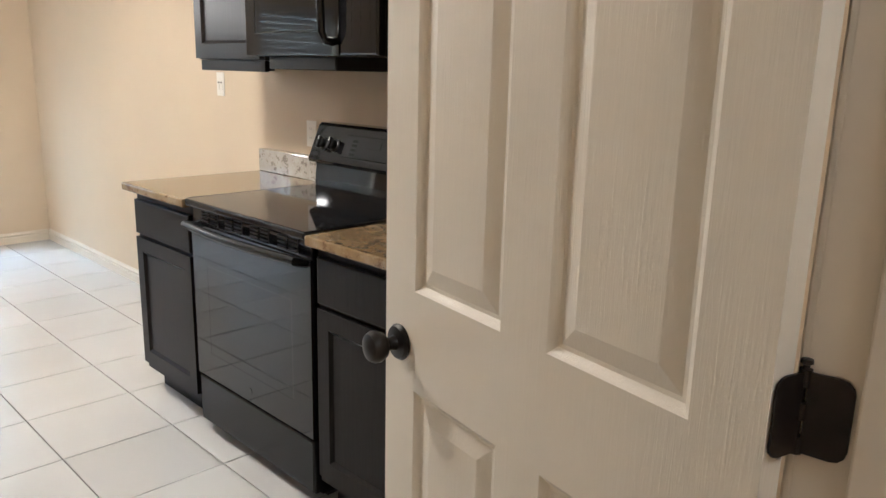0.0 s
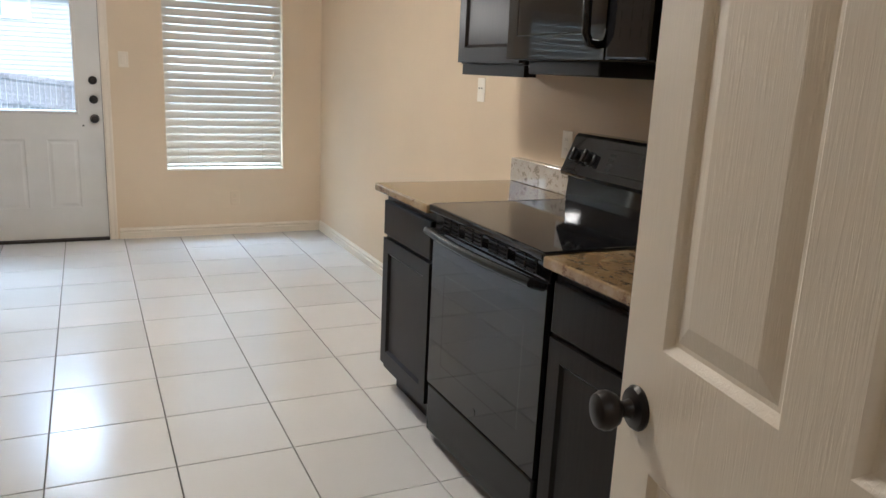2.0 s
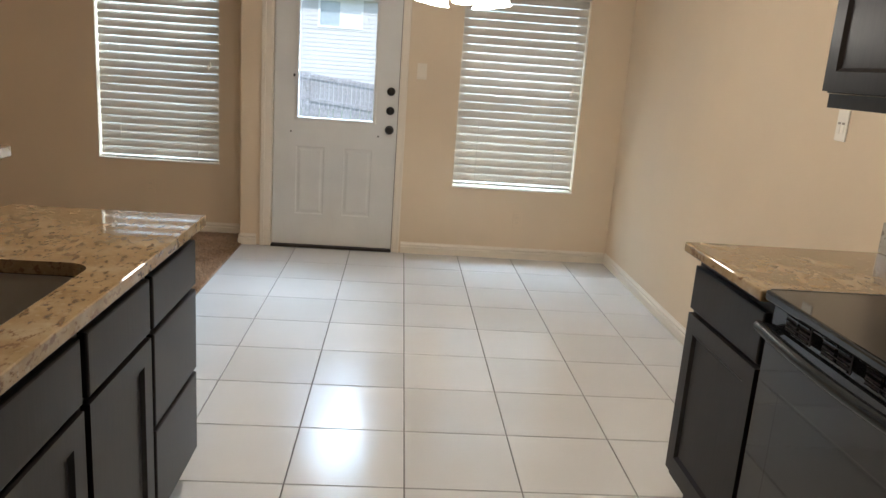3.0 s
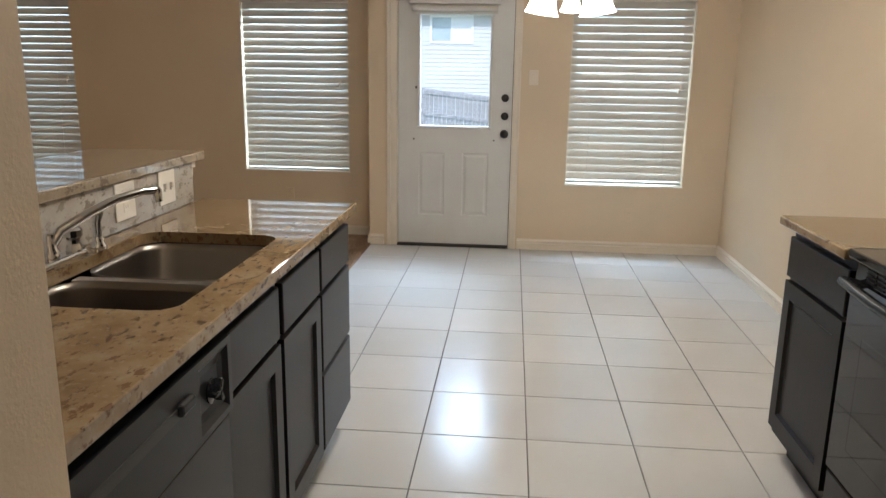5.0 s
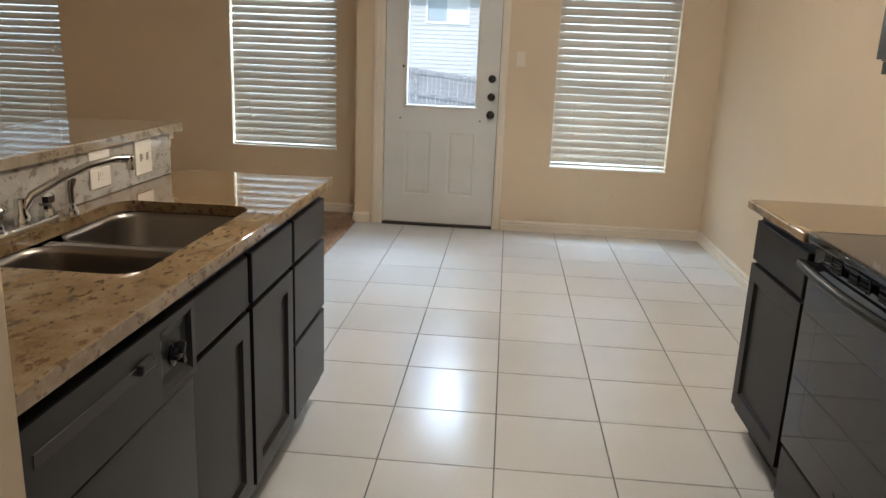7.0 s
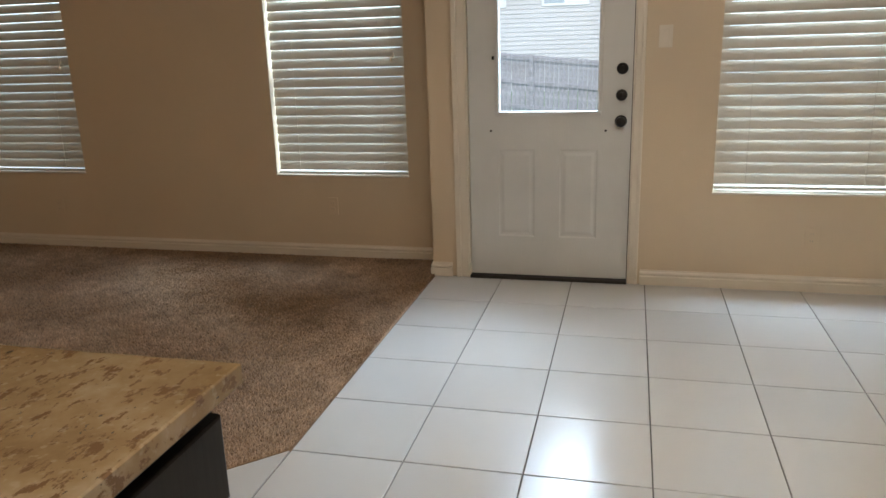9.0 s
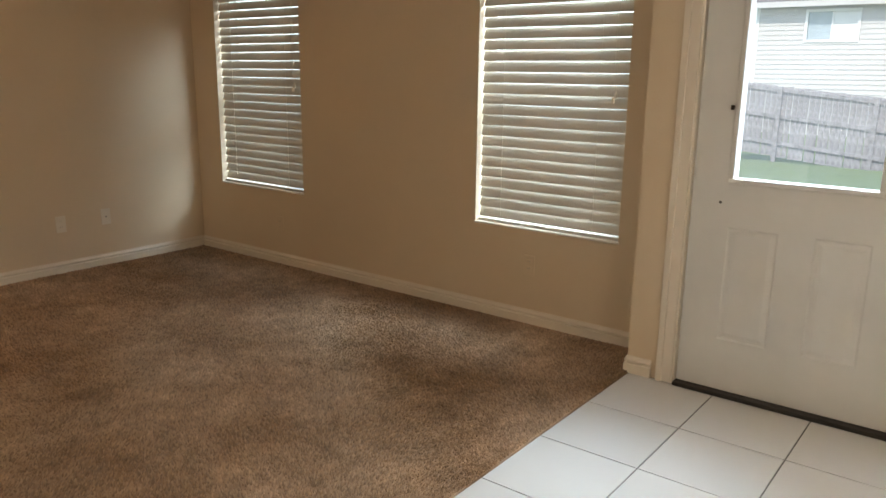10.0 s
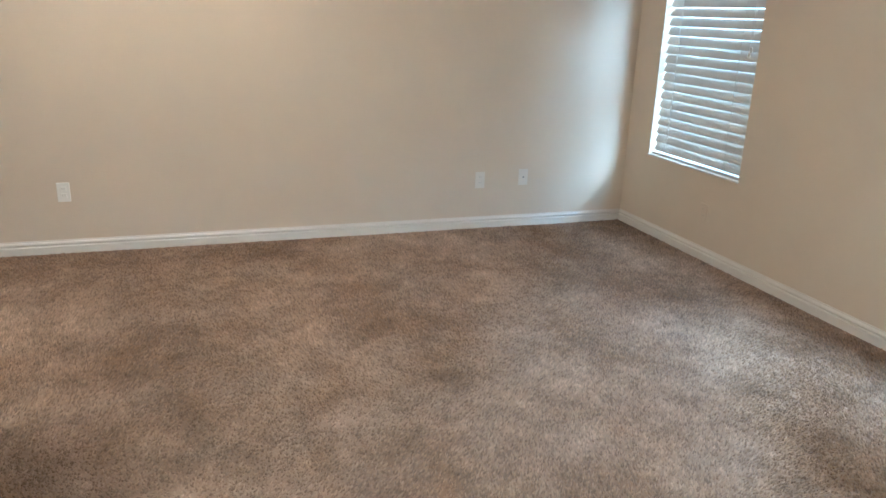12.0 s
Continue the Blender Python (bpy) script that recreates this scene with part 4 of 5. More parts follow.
def kitchen_range():
    y0, y1 = 1.600, 2.360
    fx = 1.600
    r = thing("kitchen_range", (1.92, 1.98, 0), "black freestanding electric range with glass cooktop", "range")
    part("body", boxes((fx + 0.035, EAST - 0.012, y0 + 0.003, y1 - 0.003, 0.04, 0.895)), black_enamel, r)
    part("cooktop", boxes((fx - 0.022, EAST - 0.07, y0 + 0.001, y1 - 0.001, 0.893, 0.921), bevel=0.008, seg=3), black_gloss, r, "glossy black ceramic glass top")
    # black strip laid in for the shade between cooktop and counter
    part("gap_shade", boxes((fx - 0.004, EAST - 0.11, y1 - 0.0008, y1 + 0.0055, 0.89, 0.9205)), slot_dark, r, "black strip painting the shade in the gap beside the counter")
    # backguard leaning back
    bm = bmesh.new()
    prof = [(2.150, 0.921), (2.158, 1.010), (2.122, 1.022), (2.118, 1.032), (2.176, 1.166), (2.188, 1.176), (EAST - 0.018, 1.176), (EAST - 0.018, 0.921)]
    rows = [[bm.verts.new((x, y, z)) for x, z in prof] for y in (y0 + 0.004, y1 - 0.004)]
    n = len(prof)
    for k in range(n):
        bm.faces.new((rows[0][k], rows[0][(k + 1) % n], rows[1][(k + 1) % n], rows[1][k]))
    bm.faces.new(rows[0]), bm.faces.new(rows[1])
    bmesh.ops.recalc_face_normals(bm, faces=bm.faces)
    bmesh.ops.bevel(bm, geom=[e for e in bm.edges if e.calc_face_angle(0) > 0.9], offset=0.004, segments=2, affect="EDGES")
    part("backguard", bm, black_gloss, r)
    up = Vector((0.058, 0, 0.134)).normalized()
    out = Vector((-up.z, 0, up.x))
    foot = Vector((2.118, 0, 1.032))

    def on_panel(y, h, d=0.0):
        p = foot + up * h + out * d
        m = Matrix.Identity(4)
        m.col[0][:3], m.col[1][:3], m.col[2][:3] = (0, 1, 0), up, out
        m.translation = (p.x, y, p.z)
        return m

    for ky in (2.275, 2.205, 1.755, 1.685):
        bm = bmesh.new()
        lathe(bm, [(0, 0), (0.027, 0), (0.027, 0.006), (0.021, 0.009), (0.020, 0.026), (0.017, 0.029), (0, 0.029)], on_panel(ky, 0.068), 24)
        box(bm, -0.007, 0.007, -0.024, 0.024, 0.022, 0.038, bevel=0.003, seg=2, m=on_panel(ky, 0.068))
        k = smooth(part("knob", bm, black_plastic, r))
        part("mark", box(bmesh.new(), -0.0012, 0.0012, 0.008, 0.023, 0.038, 0.0392, m=on_panel(ky, 0.068)), plate_plastic, k)
    bm = box(bmesh.new(), -0.165, 0.165, -0.045, 0.045, 0.0, 0.003, bevel=0.0015, m=on_panel(1.98, 0.072))
    pad = part("control_panel", bm, black_gloss, r)
    part("display", box(bmesh.new(), -0.05, 0.05, 0.0, 0.03, 0.003, 0.0042, m=on_panel(1.98, 0.072)), black_gloss, pad)
    for i in range(4):
        for sy in (-0.13, 0.09):
            part("button", box(bmesh.new(), sy + 0.0, sy + 0.03, -0.036 + i * 0.018, -0.026 + i * 0.018, 0.003, 0.0036, m=on_panel(1.98, 0.072)), black_enamel, pad)
    # vent strip, door, drawer
    vent = part("vent_panel", boxes((fx + 0.008, fx + 0.036, y0 + 0.004, y1 - 0.004, 0.829, 0.893), bevel=0.004, seg=2), black_gloss, r)
    for k in range(4):
        a = y0 + 0.075 + k * 0.165
        part("vent_recess", boxes((fx + 0.0065, fx + 0.010, a, a + 0.115, 0.838, 0.884)), slot_dark, vent)
        part("vent_divider", boxes((fx + 0.002, fx + 0.0068, a + 0.054, a + 0.061, 0.838, 0.884), bevel=0.001), black_gloss, vent)
        for zz in (0.842, 0.854, 0.866, 0.878):
            part("vent_louvre", boxes((fx + 0.001, fx + 0.0068, a + 0.004, a + 0.111, zz - 0.002, zz + 0.003), bevel=0.001), black_gloss, vent)
    w = y1 - y0 - 0.008
    m = frame_of((fx, y0 + 0.004, 0.245), (0, 1, 0), (-1, 0, 0))
    door = part("oven_door", slab(w, 0.585, 0.036, [(0.105, w - 0.105, 0.10, 0.44)], [(0.002, -0.0003), (0.004, -0.0004)], m, back=False, edge=0.006), black_gloss, r, "glossy black glass oven door")
    lathe_m = Matrix.Translation((fx - 0.0005, 1.98, 0.285)) @ pose(0, 0, 0, 0, -90, 0)
    part("badge", lathe(bmesh.new(), [(0, 0.001), (0.012, 0.001), (0.013, 0)], lathe_m, 20), panel_ink, door)
    bm = bmesh.new()
    pts = [(fx + 0.004, y0 + 0.03, 0.818), (fx - 0.03, y0 + 0.032, 0.828)]
    pts += [(fx - 0.036 - 0.022 * math.sin(math.pi * k / 16), y0 + 0.03 + (w - 0.052) * k / 16, 0.830) for k in range(17)]
    pts += [(fx - 0.03, y1 - 0.032, 0.828), (fx + 0.004, y1 - 0.03, 0.818)]
    tube(bm, pts, 0.0155, 14)
    smooth(part("handle", bm, black_enamel, door, "bowed black handle"))
    m = frame_of((fx + 0.002, y0 + 0.004, 0.05), (0, 1, 0), (-1, 0, 0))
    part("storage_drawer", slab(w, 0.187, 0.034, [], [], m, back=False, edge=0.008), black_enamel, r)
    for yy in (y0 + 0.06, y1 - 0.06):
        part("foot", boxes((fx + 0.08, fx + 0.12, yy - 0.02, yy + 0.02, 0, 0.045)), black_plastic, r)
    return r


kitchen_range()


def microwave():
    y0, y1, z0, z1 = 1.588, 2.340, 1.43, 1.858
    fx = 1.845
    o = thing("microwave", (2.05, 1.96, z0), "black over-range microwave with a vertical handle", "microwave")
    part("body", boxes((fx + 0.03, EAST - 0.002, y0, y1, z0, z1), bevel=0.003), black_enamel, o)
    w = 0.56
    m = frame_of((fx, y1 - w, z0 + 0.003), (0, 1, 0), (-1, 0, 0))
    dr = part("microwave_door", slab(w, z1 - z0 - 0.045, 0.03, [(0.085, w - 0.06, 0.075, 0.325)], [(0.003, -0.002), (0.006, -0.0025)], m, back=False, edge=0.008), black_gloss, o)
    m = frame_of((fx, y0 + 0.001, z0 + 0.003), (0, 1, 0), (-1, 0, 0))
    cp = part("control_panel", slab(y1 - w - y0 - 0.004, z1 - z0 - 0.045, 0.03, [], [], m, back=False, edge=0.008), black_gloss, o)
    for i in range(5):
        for j in range(3):
            a, c = y0 + 0.035 + j * 0.045, z0 + 0.06 + i * 0.045
            part("button", boxes((fx - 0.0005, fx, a, a + 0.036, c, c + 0.03)), black_gloss, cp)
    part("top_vent", boxes((fx + 0.002, fx + 0.03, y0 + 0.002, y1 - 0.002, z1 - 0.040, z1 - 0.002), bevel=0.003), black_plastic, o)
    hy = y1 - w + 0.035
    bm = tube(bmesh.new(), [(fx + 0.002, hy, z0 + 0.045), (fx - 0.028, hy, z0 + 0.05), (fx - 0.042, hy, z0 + 0.075), (fx - 0.045, hy, z0 + 0.19), (fx - 0.042, hy, z0 + 0.31), (fx - 0.028, hy, z0 + 0.335), (fx + 0.002, hy, z0 + 0.34)], 0.0135, 14)
    smooth(part("handle", bm, black_gloss, dr))
    part("underside", boxes((fx + 0.05, EAST - 0.03, 1.86, 2.27, z0 - 0.046, z0 + 0.001), bevel=0.004), black_plastic, o, "black grease filter and lamp housing")
    return o


microwave()


def dishwasher():
    y0, y1 = 1.008, 1.612
    fx = 0.030
    d = thing("dishwasher", (-0.25, 1.31, 0), "black built-in dishwasher with a dial on its panel", "dishwasher")
    part("body", boxes((BACKP + 0.01, fx - 0.03, y0, y1, 0.02, 0.865)), black_enamel, d)
    m = frame_of((fx, y1 - 0.002, 0.12), (0, -1, 0), (1, 0, 0))
    part("door_panel", slab(y1 - y0 - 0.004, 0.56, 0.03, [], [], m, back=False, edge=0.006), black_enamel, d)
    m = frame_of((fx + 0.008, y1 - 0.002, 0.688), (0, -1, 0), (1, 0, 0))
    w = y1 - y0 - 0.004
    cp = part("control_panel", slab(w, 0.165, 0.038, [(0.018, 0.165, 0.014, 0.150)], [(0.012, -0.009), (0.03, -0.013)], m, back=False, edge=0.012), black_plastic, d)
    dm = Matrix.Translation((fx - 0.004, y1 - 0.085, 0.762)) @ pose(0, 0, 0, 0, 90, 0)
    bm = lathe(bmesh.new(), [(0, 0), (0.026, 0), (0.026, 0.003), (0.014, 0.007), (0.013, 0.014), (0, 0.015)], dm, 24)
    for turn in (30, 150, 270):
        box(bm, 0.002, 0.026, -0.0055, 0.0055, 0.003, 0.022, bevel=0.0025, m=dm @ pose(0, 0, 0, 0, 0, turn))
    smooth(part("dial", bm, black_gloss, cp))
    part("handle_slot", boxes((fx + 0.0075, fx + 0.0095, y0 + 0.03, y1 - 0.235, 0.782, 0.806), bevel=0.0008), slot_dark, cp)
    part("latch", boxes((fx + 0.004, fx + 0.020, y1 - 0.265, y1 - 0.205, 0.788, 0.812), bevel=0.006, seg=2), black_plastic, cp)
    part("toe_panel", boxes((fx - 0.07, fx - 0.05, y0, y1, 0.0, 0.115)), black_plastic, d)
    return d


dishwasher()

# ---- wall plates ----


def plate(name, place, u, front, label, category, kind="outlet", w=0.07, h=0.114, mat=None):
    mat = mat or plate_plastic
    o = thing(name, place, label, category)
    m = frame_of(place, u, front)
    part("cover", box(bmesh.new(), -w / 2, w / 2, 0, 0.006, -h / 2, h / 2, bevel=0.0025, seg=2, m=m), mat, o)
    if kind == "outlet":
        for dz in (-0.020, 0.020):
            rc = part("receptacle", box(bmesh.new(), -0.0165, 0.0165, 0.006, 0.008, dz - 0.014, dz + 0.014, bevel=0.0009, m=m), mat, o)
            for dx in (-0.006, 0.006):
                part("slot", box(bmesh.new(), dx - 0.0011, dx + 0.0011, 0.008, 0.0084, dz - 0.002, dz + 0.007, m=m), slot_soft, rc)
    elif kind == "switch":
        n = max(1, round(w / 0.05) - 0) if w > 0.1 else 1
        for k in range(n):
            dx = (k - (n - 1) / 2) * 0.046
            part("toggle", box(bmesh.new(), dx - 0.005, dx + 0.005, 0.006, 0.017, -0.004, 0.014, bevel=0.002, m=m), mat, o)
            part("slot", box(bmesh.new(), dx - 0.006, dx + 0.006, 0.006, 0.0064, -0.013, 0.013, m=m), slot_soft, o)
    elif kind == "double":
        for dx in (-0.013, 0.013):
            part("toggle", box(bmesh.new(), dx - 0.007, dx + 0.007, 0.006, 0.010, 0.004, 0.012, bevel=0.001, m=m), slot_soft, o)
            part("rocker", box(bmesh.new(), dx - 0.009, dx + 0.009, 0.006, 0.009, -0.03, 0.002, bevel=0.001, m=m), mat, o)
    elif kind == "rocker":
        part("rocker", box(bmesh.new(), -0.0165, 0.0165, 0.006, 0.010, -0.033, 0.033, bevel=0.002, m=m), mat, o)
    else:
        part("jack", box(bmesh.new(), -0.006, 0.006, 0.006, 0.009, -0.006, 0.006, bevel=0.001, m=m), slot_soft, o)
    return o


plate("light_switch", (EAST, 3.325, 1.300), (0, 1, 0), (-1, 0, 0), "white double switch plate on the beige wall", "switch", "double", 0.072, 0.116)
plate("wall_outlet", (EAST, 2.545, 1.110), (0, 1, 0), (-1, 0, 0), "white outlet plate above the granite backsplash", "outlet")
plate("light_switch", (0.765, FACE_N, 1.36), (1, 0, 0), (0, -1, 0), "white switch plate beside the back door", "switch", "rocker", 0.07, mat=trim_paint)
plate("wall_outlet", (1.56, FACE_N, 0.30), (1, 0, 0), (0, -1, 0), "beige outlet plate low under the dining window", "outlet", mat=wall_paint)
plate("wall_outlet", (-1.28, FACE_L, 0.345), (1, 0, 0), (0, -1, 0), "beige outlet plate low on the living room wall", "outlet", mat=wall_paint)
plate("wall_outlet", (-3.40, FACE_L, 0.30), (1, 0, 0), (0, -1, 0), "beige outlet plate under the corner window", "outlet", mat=wall_paint)
plate("wall_outlet", (WEST, 2.755, 0.37), (0, 1, 0), (1, 0, 0), "white outlet plate on the living room wall", "outlet")
plate("wall_outlet", (WEST, 5.345, 0.345), (0, 1, 0), (1, 0, 0), "beige outlet plate near the room's corner", "outlet", mat=trim_paint)
plate("cable_plate", (WEST, 5.67, 0.355), (0, 1, 0), (1, 0, 0), "beige cable plate near the room's corner", "outlet", "jack", mat=trim_paint)
plate("wall_outlet", (BARX, 2.30, 1.003), (0, 1, 0), (1, 0, 0), "white outlet plate on the granite riser", "outlet", "outlet", 0.116)
plate("light_switch", (BARX, 2.58, 1.003), (0, 1, 0), (1, 0, 0), "white switch plate on the granite riser", "switch", "switch", 0.116)

# ---- lamps ----


def chandelier():
    cx, cy, zb = 0.905, 4.55, 1.715
    c = thing("chandelier", (cx, cy, zb), "dark bronze five-arm chandelier with lit bell shades", "chandelier")
    bm = bmesh.new()
    tube(bm, [(cx, cy, zb + 0.215), (cx, cy, CEIL)], 0.006, 10)
    smooth(part("stem", bm, bronze, c))
    bm = lathe(bmesh.new(), [(0, 0.12), (0.008, 0.12), (0.018, 0.135), (0.022, 0.165), (0.016, 0.19), (0.012, 0.21), (0.02, 0.225), (0.008, 0.245), (0, 0.246)], Matrix.Translation((cx, cy, zb)), 20)
    smooth(part("hub", bm, bronze, c))
    smooth(part("canopy", lathe(bmesh.new(), [(0, -0.03), (0.02, -0.028), (0.055, -0.010), (0.062, 0.0)], Matrix.Translation((cx, cy, CEIL)), 24), bronze, c))
    o = Vector((cx, cy, zb))
    for k in range(5):
        a = radians(-92 + 72 * k)
        u = Vector((math.cos(a), math.sin(a), 0))
        p = o + u * 0.180
        pts = [o + u * 0.012 + Vector((0, 0, 0.16)), o + u * 0.030 + Vector((0, 0, 0.205))]
        pts += arc(o + u * 0.113 + Vector((0, 0, 0.195)), 0.067, 160, 0, u, (0, 0, 1), 12)
        pts.append(p + Vector((0, 0, 0.165)))
        smooth(part("arm", tube(bmesh.new(), pts, 0.0046, 10), bronze, c))
        smooth(part("socket", lathe(bmesh.new(), [(0, 0.172), (0.009, 0.171), (0.013, 0.162), (0.018, 0.158), (0.019, 0.135), (0.024, 0.133), (0.025, 0.118), (0.0, 0.118)], Matrix.Translation(p), 20), bronze, c))
        tilt = Matrix.Translation(p + Vector((0, 0, 0.12))) @ Matrix.Rotation(radians(-9), 4, Vector((0, 0, 1)).cross(u)) @ Matrix.Translation((0, 0, -0.12))
        profile = [(0.022, 0.122), (0.027, 0.114), (0.032, 0.085), (0.040, 0.045), (0.051, 0.010), (0.058, 0.0), (0.055, 0.001), (0.048, 0.012), (0.037, 0.046), (0.029, 0.085), (0.023, 0.11), (0.0, 0.116)]
        smooth(part("shade", lathe(bmesh.new(), profile, tilt, 28), shade_glass, c, "glowing white glass bell shade"))
    return c


chandelier()


def dome_lamp(name, x, y, label, glass, size=1.0):
    c = thing(name, (x, y, CEIL - 0.14), label, "ceiling lamp")
    smooth(part("canopy", lathe(bmesh.new(), [(0, -0.06), (0.06, -0.055), (0.075, -0.03), (0.08, 0.0)], Matrix.Translation((x, y, CEIL)), 28), bronze, c))
    smooth(part("shade", lathe(bmesh.new(), [(0, -0.14), (0.05 * size, -0.135), (0.09 * size, -0.115), (0.115 * size, -0.085), (0.12 * size, -0.06), (0.0, -0.058)], Matrix.Translation((x, y, CEIL)), 28), glass, c, "glowing glass bowl"))
    return c


dome_lamp("ceiling_lamp", -3.15, 3.3, "warm lit bowl lamp on the living room ceiling", dome_glass, 0.66)
dome_lamp("ceiling_lamp", 0.75, 2.5, "lit bowl lamp on the kitchen ceiling", kitchen_dome, 1.4)
# added lamp out of view, brightens the passage door from the hall
dome_lamp("ceiling_lamp", 0.75, -1.0, "added fill lamp on the hall ceiling, out of view", hall_fill)

# ---- garden ----
def ground_sheet():
    """Lawn that falls away from the house and runs to the horizon."""
    rng = random.Random(8)
    bm = bmesh.new()
    ys = [FACE_L + TH + 0.001, 9.0] + [9.0 + 1.7 * k for k in range(1, 11)] + [40, 70, 400]
    xs = [-300, -60] + [-20 + 2.5 * k for k in range(17)] + [60, 300]
    grid = []
    for y in ys:
        fall = -0.15 - 0.9 * min(1, max(0, (y - 9) / 17))
        grid.append([bm.verts.new((x, y, fall + (rng.uniform(-0.03, 0.03) if 9 < y < 30 else 0))) for x in xs])
    for a, b in zip(grid, grid[1:]):
        for k in range(len(xs) - 1):
            bm.faces.new((a[k], a[k + 1], b[k + 1], b[k]))
    return own("ground", bm, lawn, "green lawn falling away behind the house", "lawn", kind="structure")


ground_sheet()
own("patio", boxes((-1.6, 2.4, FACE_L + TH + 0.002, 9.0, -0.16, -0.06), bevel=0.01), stucco, "pale concrete patio slab", "patio", kind="structure")


def fence():
    y, lean = 26.0, -0.10
    f = thing("garden_fence", (-2, y, -1.05), "weathered grey wooden privacy fence", "fence")
    rng = random.Random(4)
    meshes = []
    for k in range(4):
        bm = boxes((-0.068, 0.068, -0.009, 0.009, -2.0, rng.uniform(-0.02, 0.01)), bevel=0.003)
        me = bpy.data.meshes.new("picket")
        bm.to_mesh(me)
        bm.free()
        me.materials.append(fence_wood)
        meshes.append(me)

    def top(x):
        return 0.62 + lean * x

    x = -13.0
    while x < 7.0:
        p = new("picket", meshes[rng.randrange(4)])
        p.parent = f
        p.location = (x + 2, rng.uniform(-0.006, 0.006), top(x) + 1.05 + rng.uniform(-0.015, 0.015))
        p.rotation_euler = (0, radians(rng.uniform(-0.5, 0.5)), 0)
        x += 0.147
    for drop in (0.12, 0.85, 1.6):
        bm = boxes((-10, 10, -0.06, -0.012, -0.05, 0.05))
        bmesh.ops.transform(bm, matrix=Matrix.Translation((-3, y, top(-3) - drop)) @ pose(0, 0, 0, 0, math.degrees(math.atan(-lean)), 0), verts=bm.verts)
        part("rail", bm, fence_wood, f)
    for k in range(8):
        px = -12.2 + 2.44 * k
        part("post", boxes((px - 0.06, px + 0.06, y - 0.12, y - 0.062, -1.6, top(px) - 0.03), bevel=0.004), fence_wood, f)
    return f


fence()


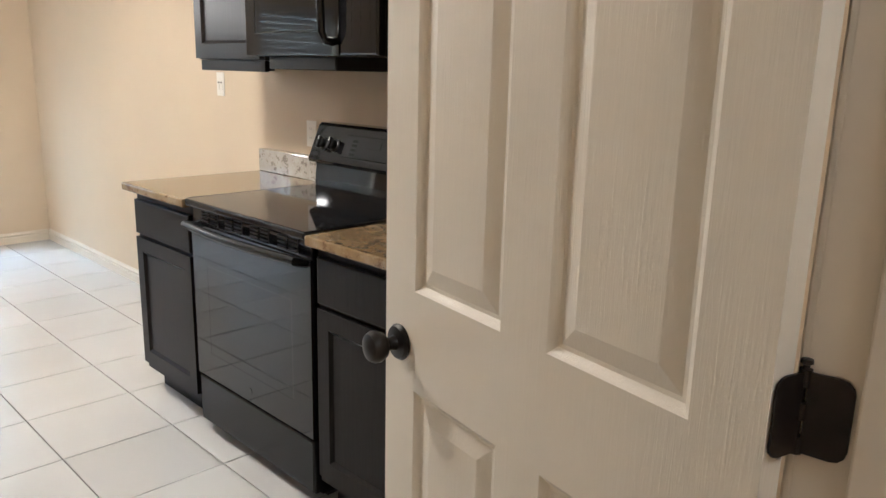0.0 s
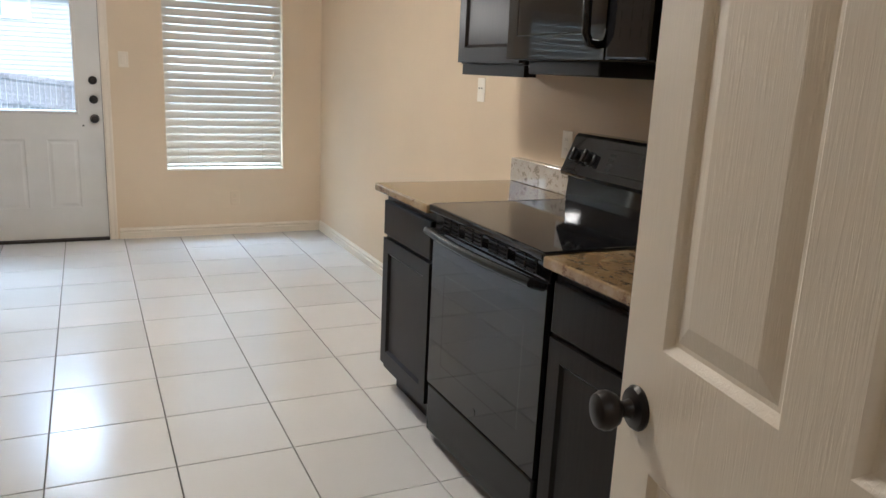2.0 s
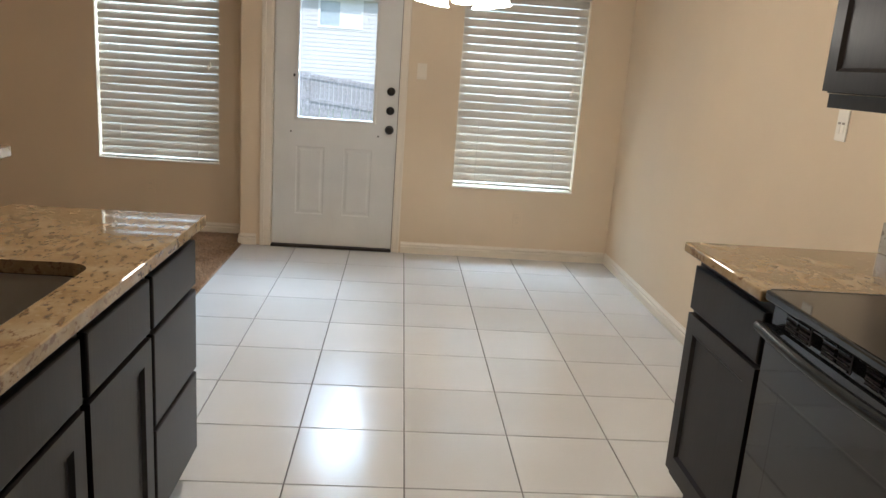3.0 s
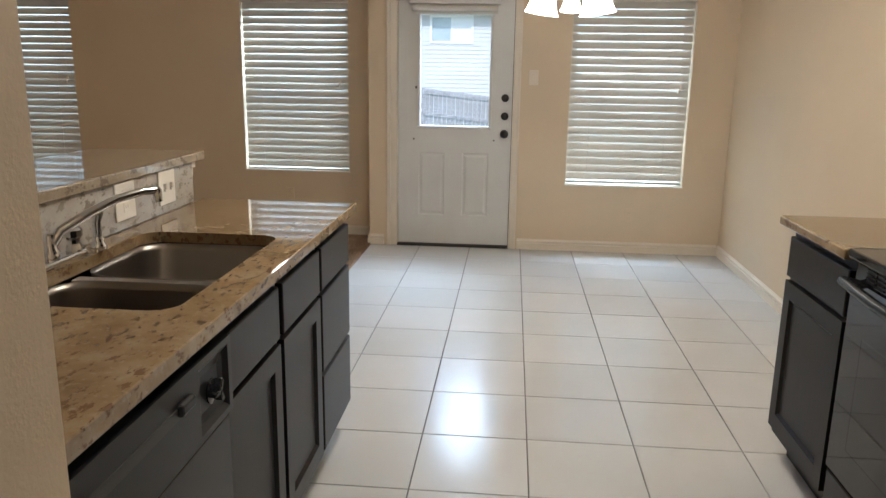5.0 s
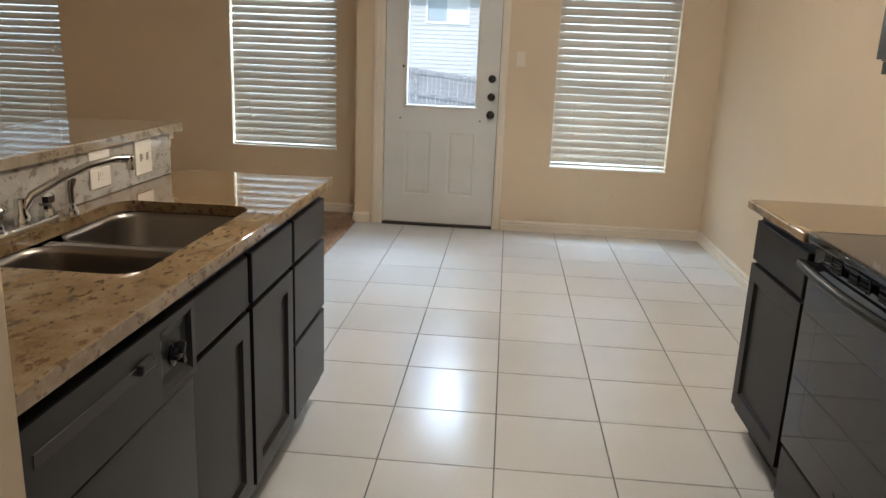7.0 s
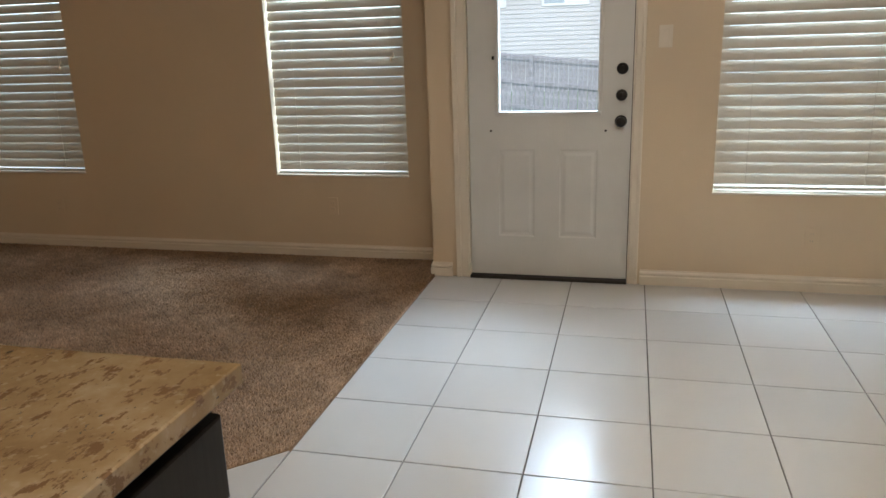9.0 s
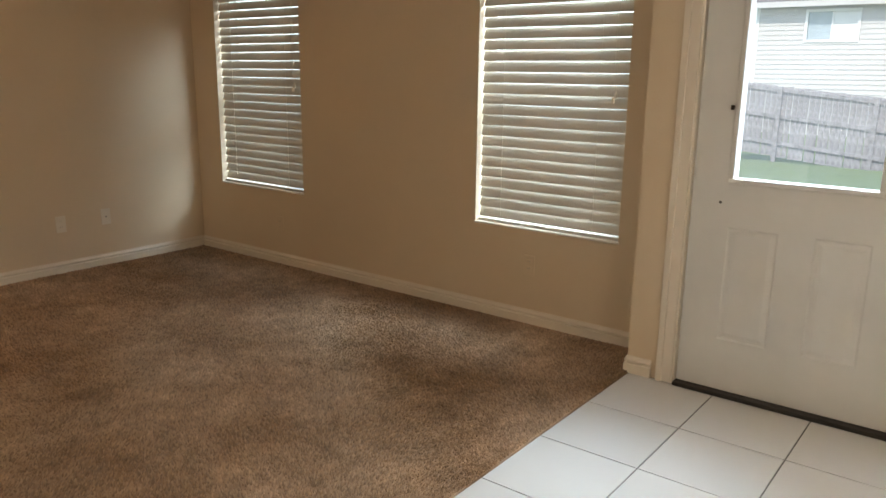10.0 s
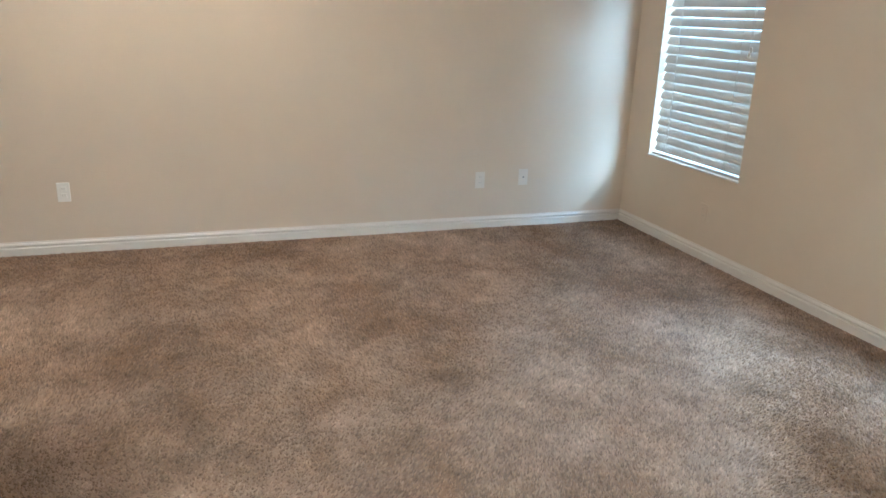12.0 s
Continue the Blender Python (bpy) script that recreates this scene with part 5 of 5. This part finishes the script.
def neighbour():
    y, x0, x1, h, z0 = 38.0, -9.2, 10.0, 4.35, -1.2
    n = thing("neighbour_house", (0, y, z0), "white lap-sided house behind the fence", "house")
    wins = ((-7.1, -5.25, 2.85, 3.95), (-3.4, -1.5, 2.85, 3.95), (3.2, 5.0, 2.85, 3.95))
    part("wall", wall_with_holes("x", x0, x1, y, y + 0.2, z0, h, wins), siding_paint, n)
    bm = bmesh.new()
    z = z0 + 0.05
    while z < h - 0.1:
        cuts = [x0 + 0.15] + [c for w in wins if w[2] - 0.12 < z < w[3] + 0.12 for c in (w[0] - 0.12, w[1] + 0.12)] + [x1 - 0.15]
        for a, b in zip(cuts[::2], cuts[1::2]):
            vs = [bm.verts.new(p) for p in ((a, y - 0.03, z), (b, y - 0.03, z), (b, y - 0.004, z + 0.2), (a, y - 0.004, z + 0.2), (a, y, z), (b, y, z))]
            bm.faces.new((vs[0], vs[1], vs[2], vs[3])), bm.faces.new((vs[4], vs[5], vs[1], vs[0]))
        z += 0.2
    tagged(part("siding", bm, siding_paint, n), kind="stuff")
    for cx in (x0, x1 - 0.15):
        part("corner_board", boxes((cx, cx + 0.15, y - 0.05, y + 0.02, z0, h)), vinyl_frame, n)
    for a, b, c, d in wins:
        m = 0.5 * (a + b)
        w = part("window", boxes((a - 0.11, b + 0.11, y - 0.06, y + 0.05, c - 0.11, c), (a - 0.11, b + 0.11, y - 0.06, y + 0.05, d, d + 0.11), (a - 0.11, a, y - 0.06, y + 0.05, c, d), (b, b + 0.11, y - 0.06, y + 0.05, c, d),
                 (m - 0.04, m + 0.04, y, y + 0.04, c, d)), vinyl_frame, n)
        part("pane", boxes((a, m - 0.04, y + 0.05, y + 0.06, c, d)), far_glass, w)
        part("pane", boxes((m + 0.04, b, y + 0.05, y + 0.06, c, d)), vinyl_frame, w, "pane closed by a white blind")
    bm = bmesh.new()
    vs = [bm.verts.new(p) for p in ((x0 - 0.5, y - 0.5, h), (x1 + 0.5, y - 0.5, h), (x1 + 0.5, y + 5, h + 2.2), (x0 - 0.5, y + 5, h + 2.2), (x0 - 0.5, y + 10.5, h), (x1 + 0.5, y + 10.5, h))]
    bm.faces.new(vs[:4]), bm.faces.new((vs[3], vs[2], vs[5], vs[4])), bm.faces.new((vs[0], vs[4], vs[5], vs[1])), bm.faces.new((vs[0], vs[3], vs[4])), bm.faces.new((vs[1], vs[5], vs[2]))
    part("roof", bm, roof_shingle, n)
    part("fascia", boxes((x0 - 0.5, x1 + 0.5, y - 0.54, y - 0.5, h - 0.2, h + 0.02)), siding_paint, n)
    return n


neighbour()

# ---- floor tiles ----
tile_meshes = {}


def tile_piece(x0, x1, y0, y1):
    w, d = x1 - x0, y1 - y0
    key = (round(w, 3), round(d, 3))
    if key not in tile_meshes:
        g, e, z0, z1 = 0.0024, 0.0022, -0.008, 0.0
        bm = bmesh.new()
        a = [bm.verts.new((sx * (w / 2 - g), sy * (d / 2 - g), z0)) for sx, sy in ((-1, -1), (1, -1), (1, 1), (-1, 1))]
        b = [bm.verts.new((sx * (w / 2 - g), sy * (d / 2 - g), z1 - 0.001)) for sx, sy in ((-1, -1), (1, -1), (1, 1), (-1, 1))]
        c = [bm.verts.new((sx * (w / 2 - g - e), sy * (d / 2 - g - e), z1)) for sx, sy in ((-1, -1), (1, -1), (1, 1), (-1, 1))]
        for k in range(4):
            j = (k + 1) % 4
            bm.faces.new((a[k], a[j], b[j], b[k])), bm.faces.new((b[k], b[j], c[j], c[k]))
        bm.faces.new(c)
        me = bpy.data.meshes.new("tile")
        bm.to_mesh(me)
        bm.free()
        me.materials.append(floor_tile)
        tile_meshes[key] = me
    t = new("tile", tile_meshes[key])
    t.parent = floor
    t.location = (0.5 * (x0 + x1), 0.5 * (y0 + y1), 0)


XL, XR = RET + 0.009, EAST
cols = [TX + TILE * k for k in range(-4, 5)]
rows = [TY + TILE * k for k in range(-14, 8)]
for a, b in zip(cols, cols[1:]):
    a, b = max(a, XL), min(b, XR)
    if b - a < 0.012:
        continue
    for c, d in zip(rows, rows[1:]):
        c, d = max(c, -1.79), min(d, FACE_N)
        if d - c > 0.012:
            tile_piece(a, b, c, d)
for c, d in zip(rows, rows[1:]):
    if c > 2.4 and d < CUT + 0.02:
        tile_piece(XL - TILE, XL, c, d)
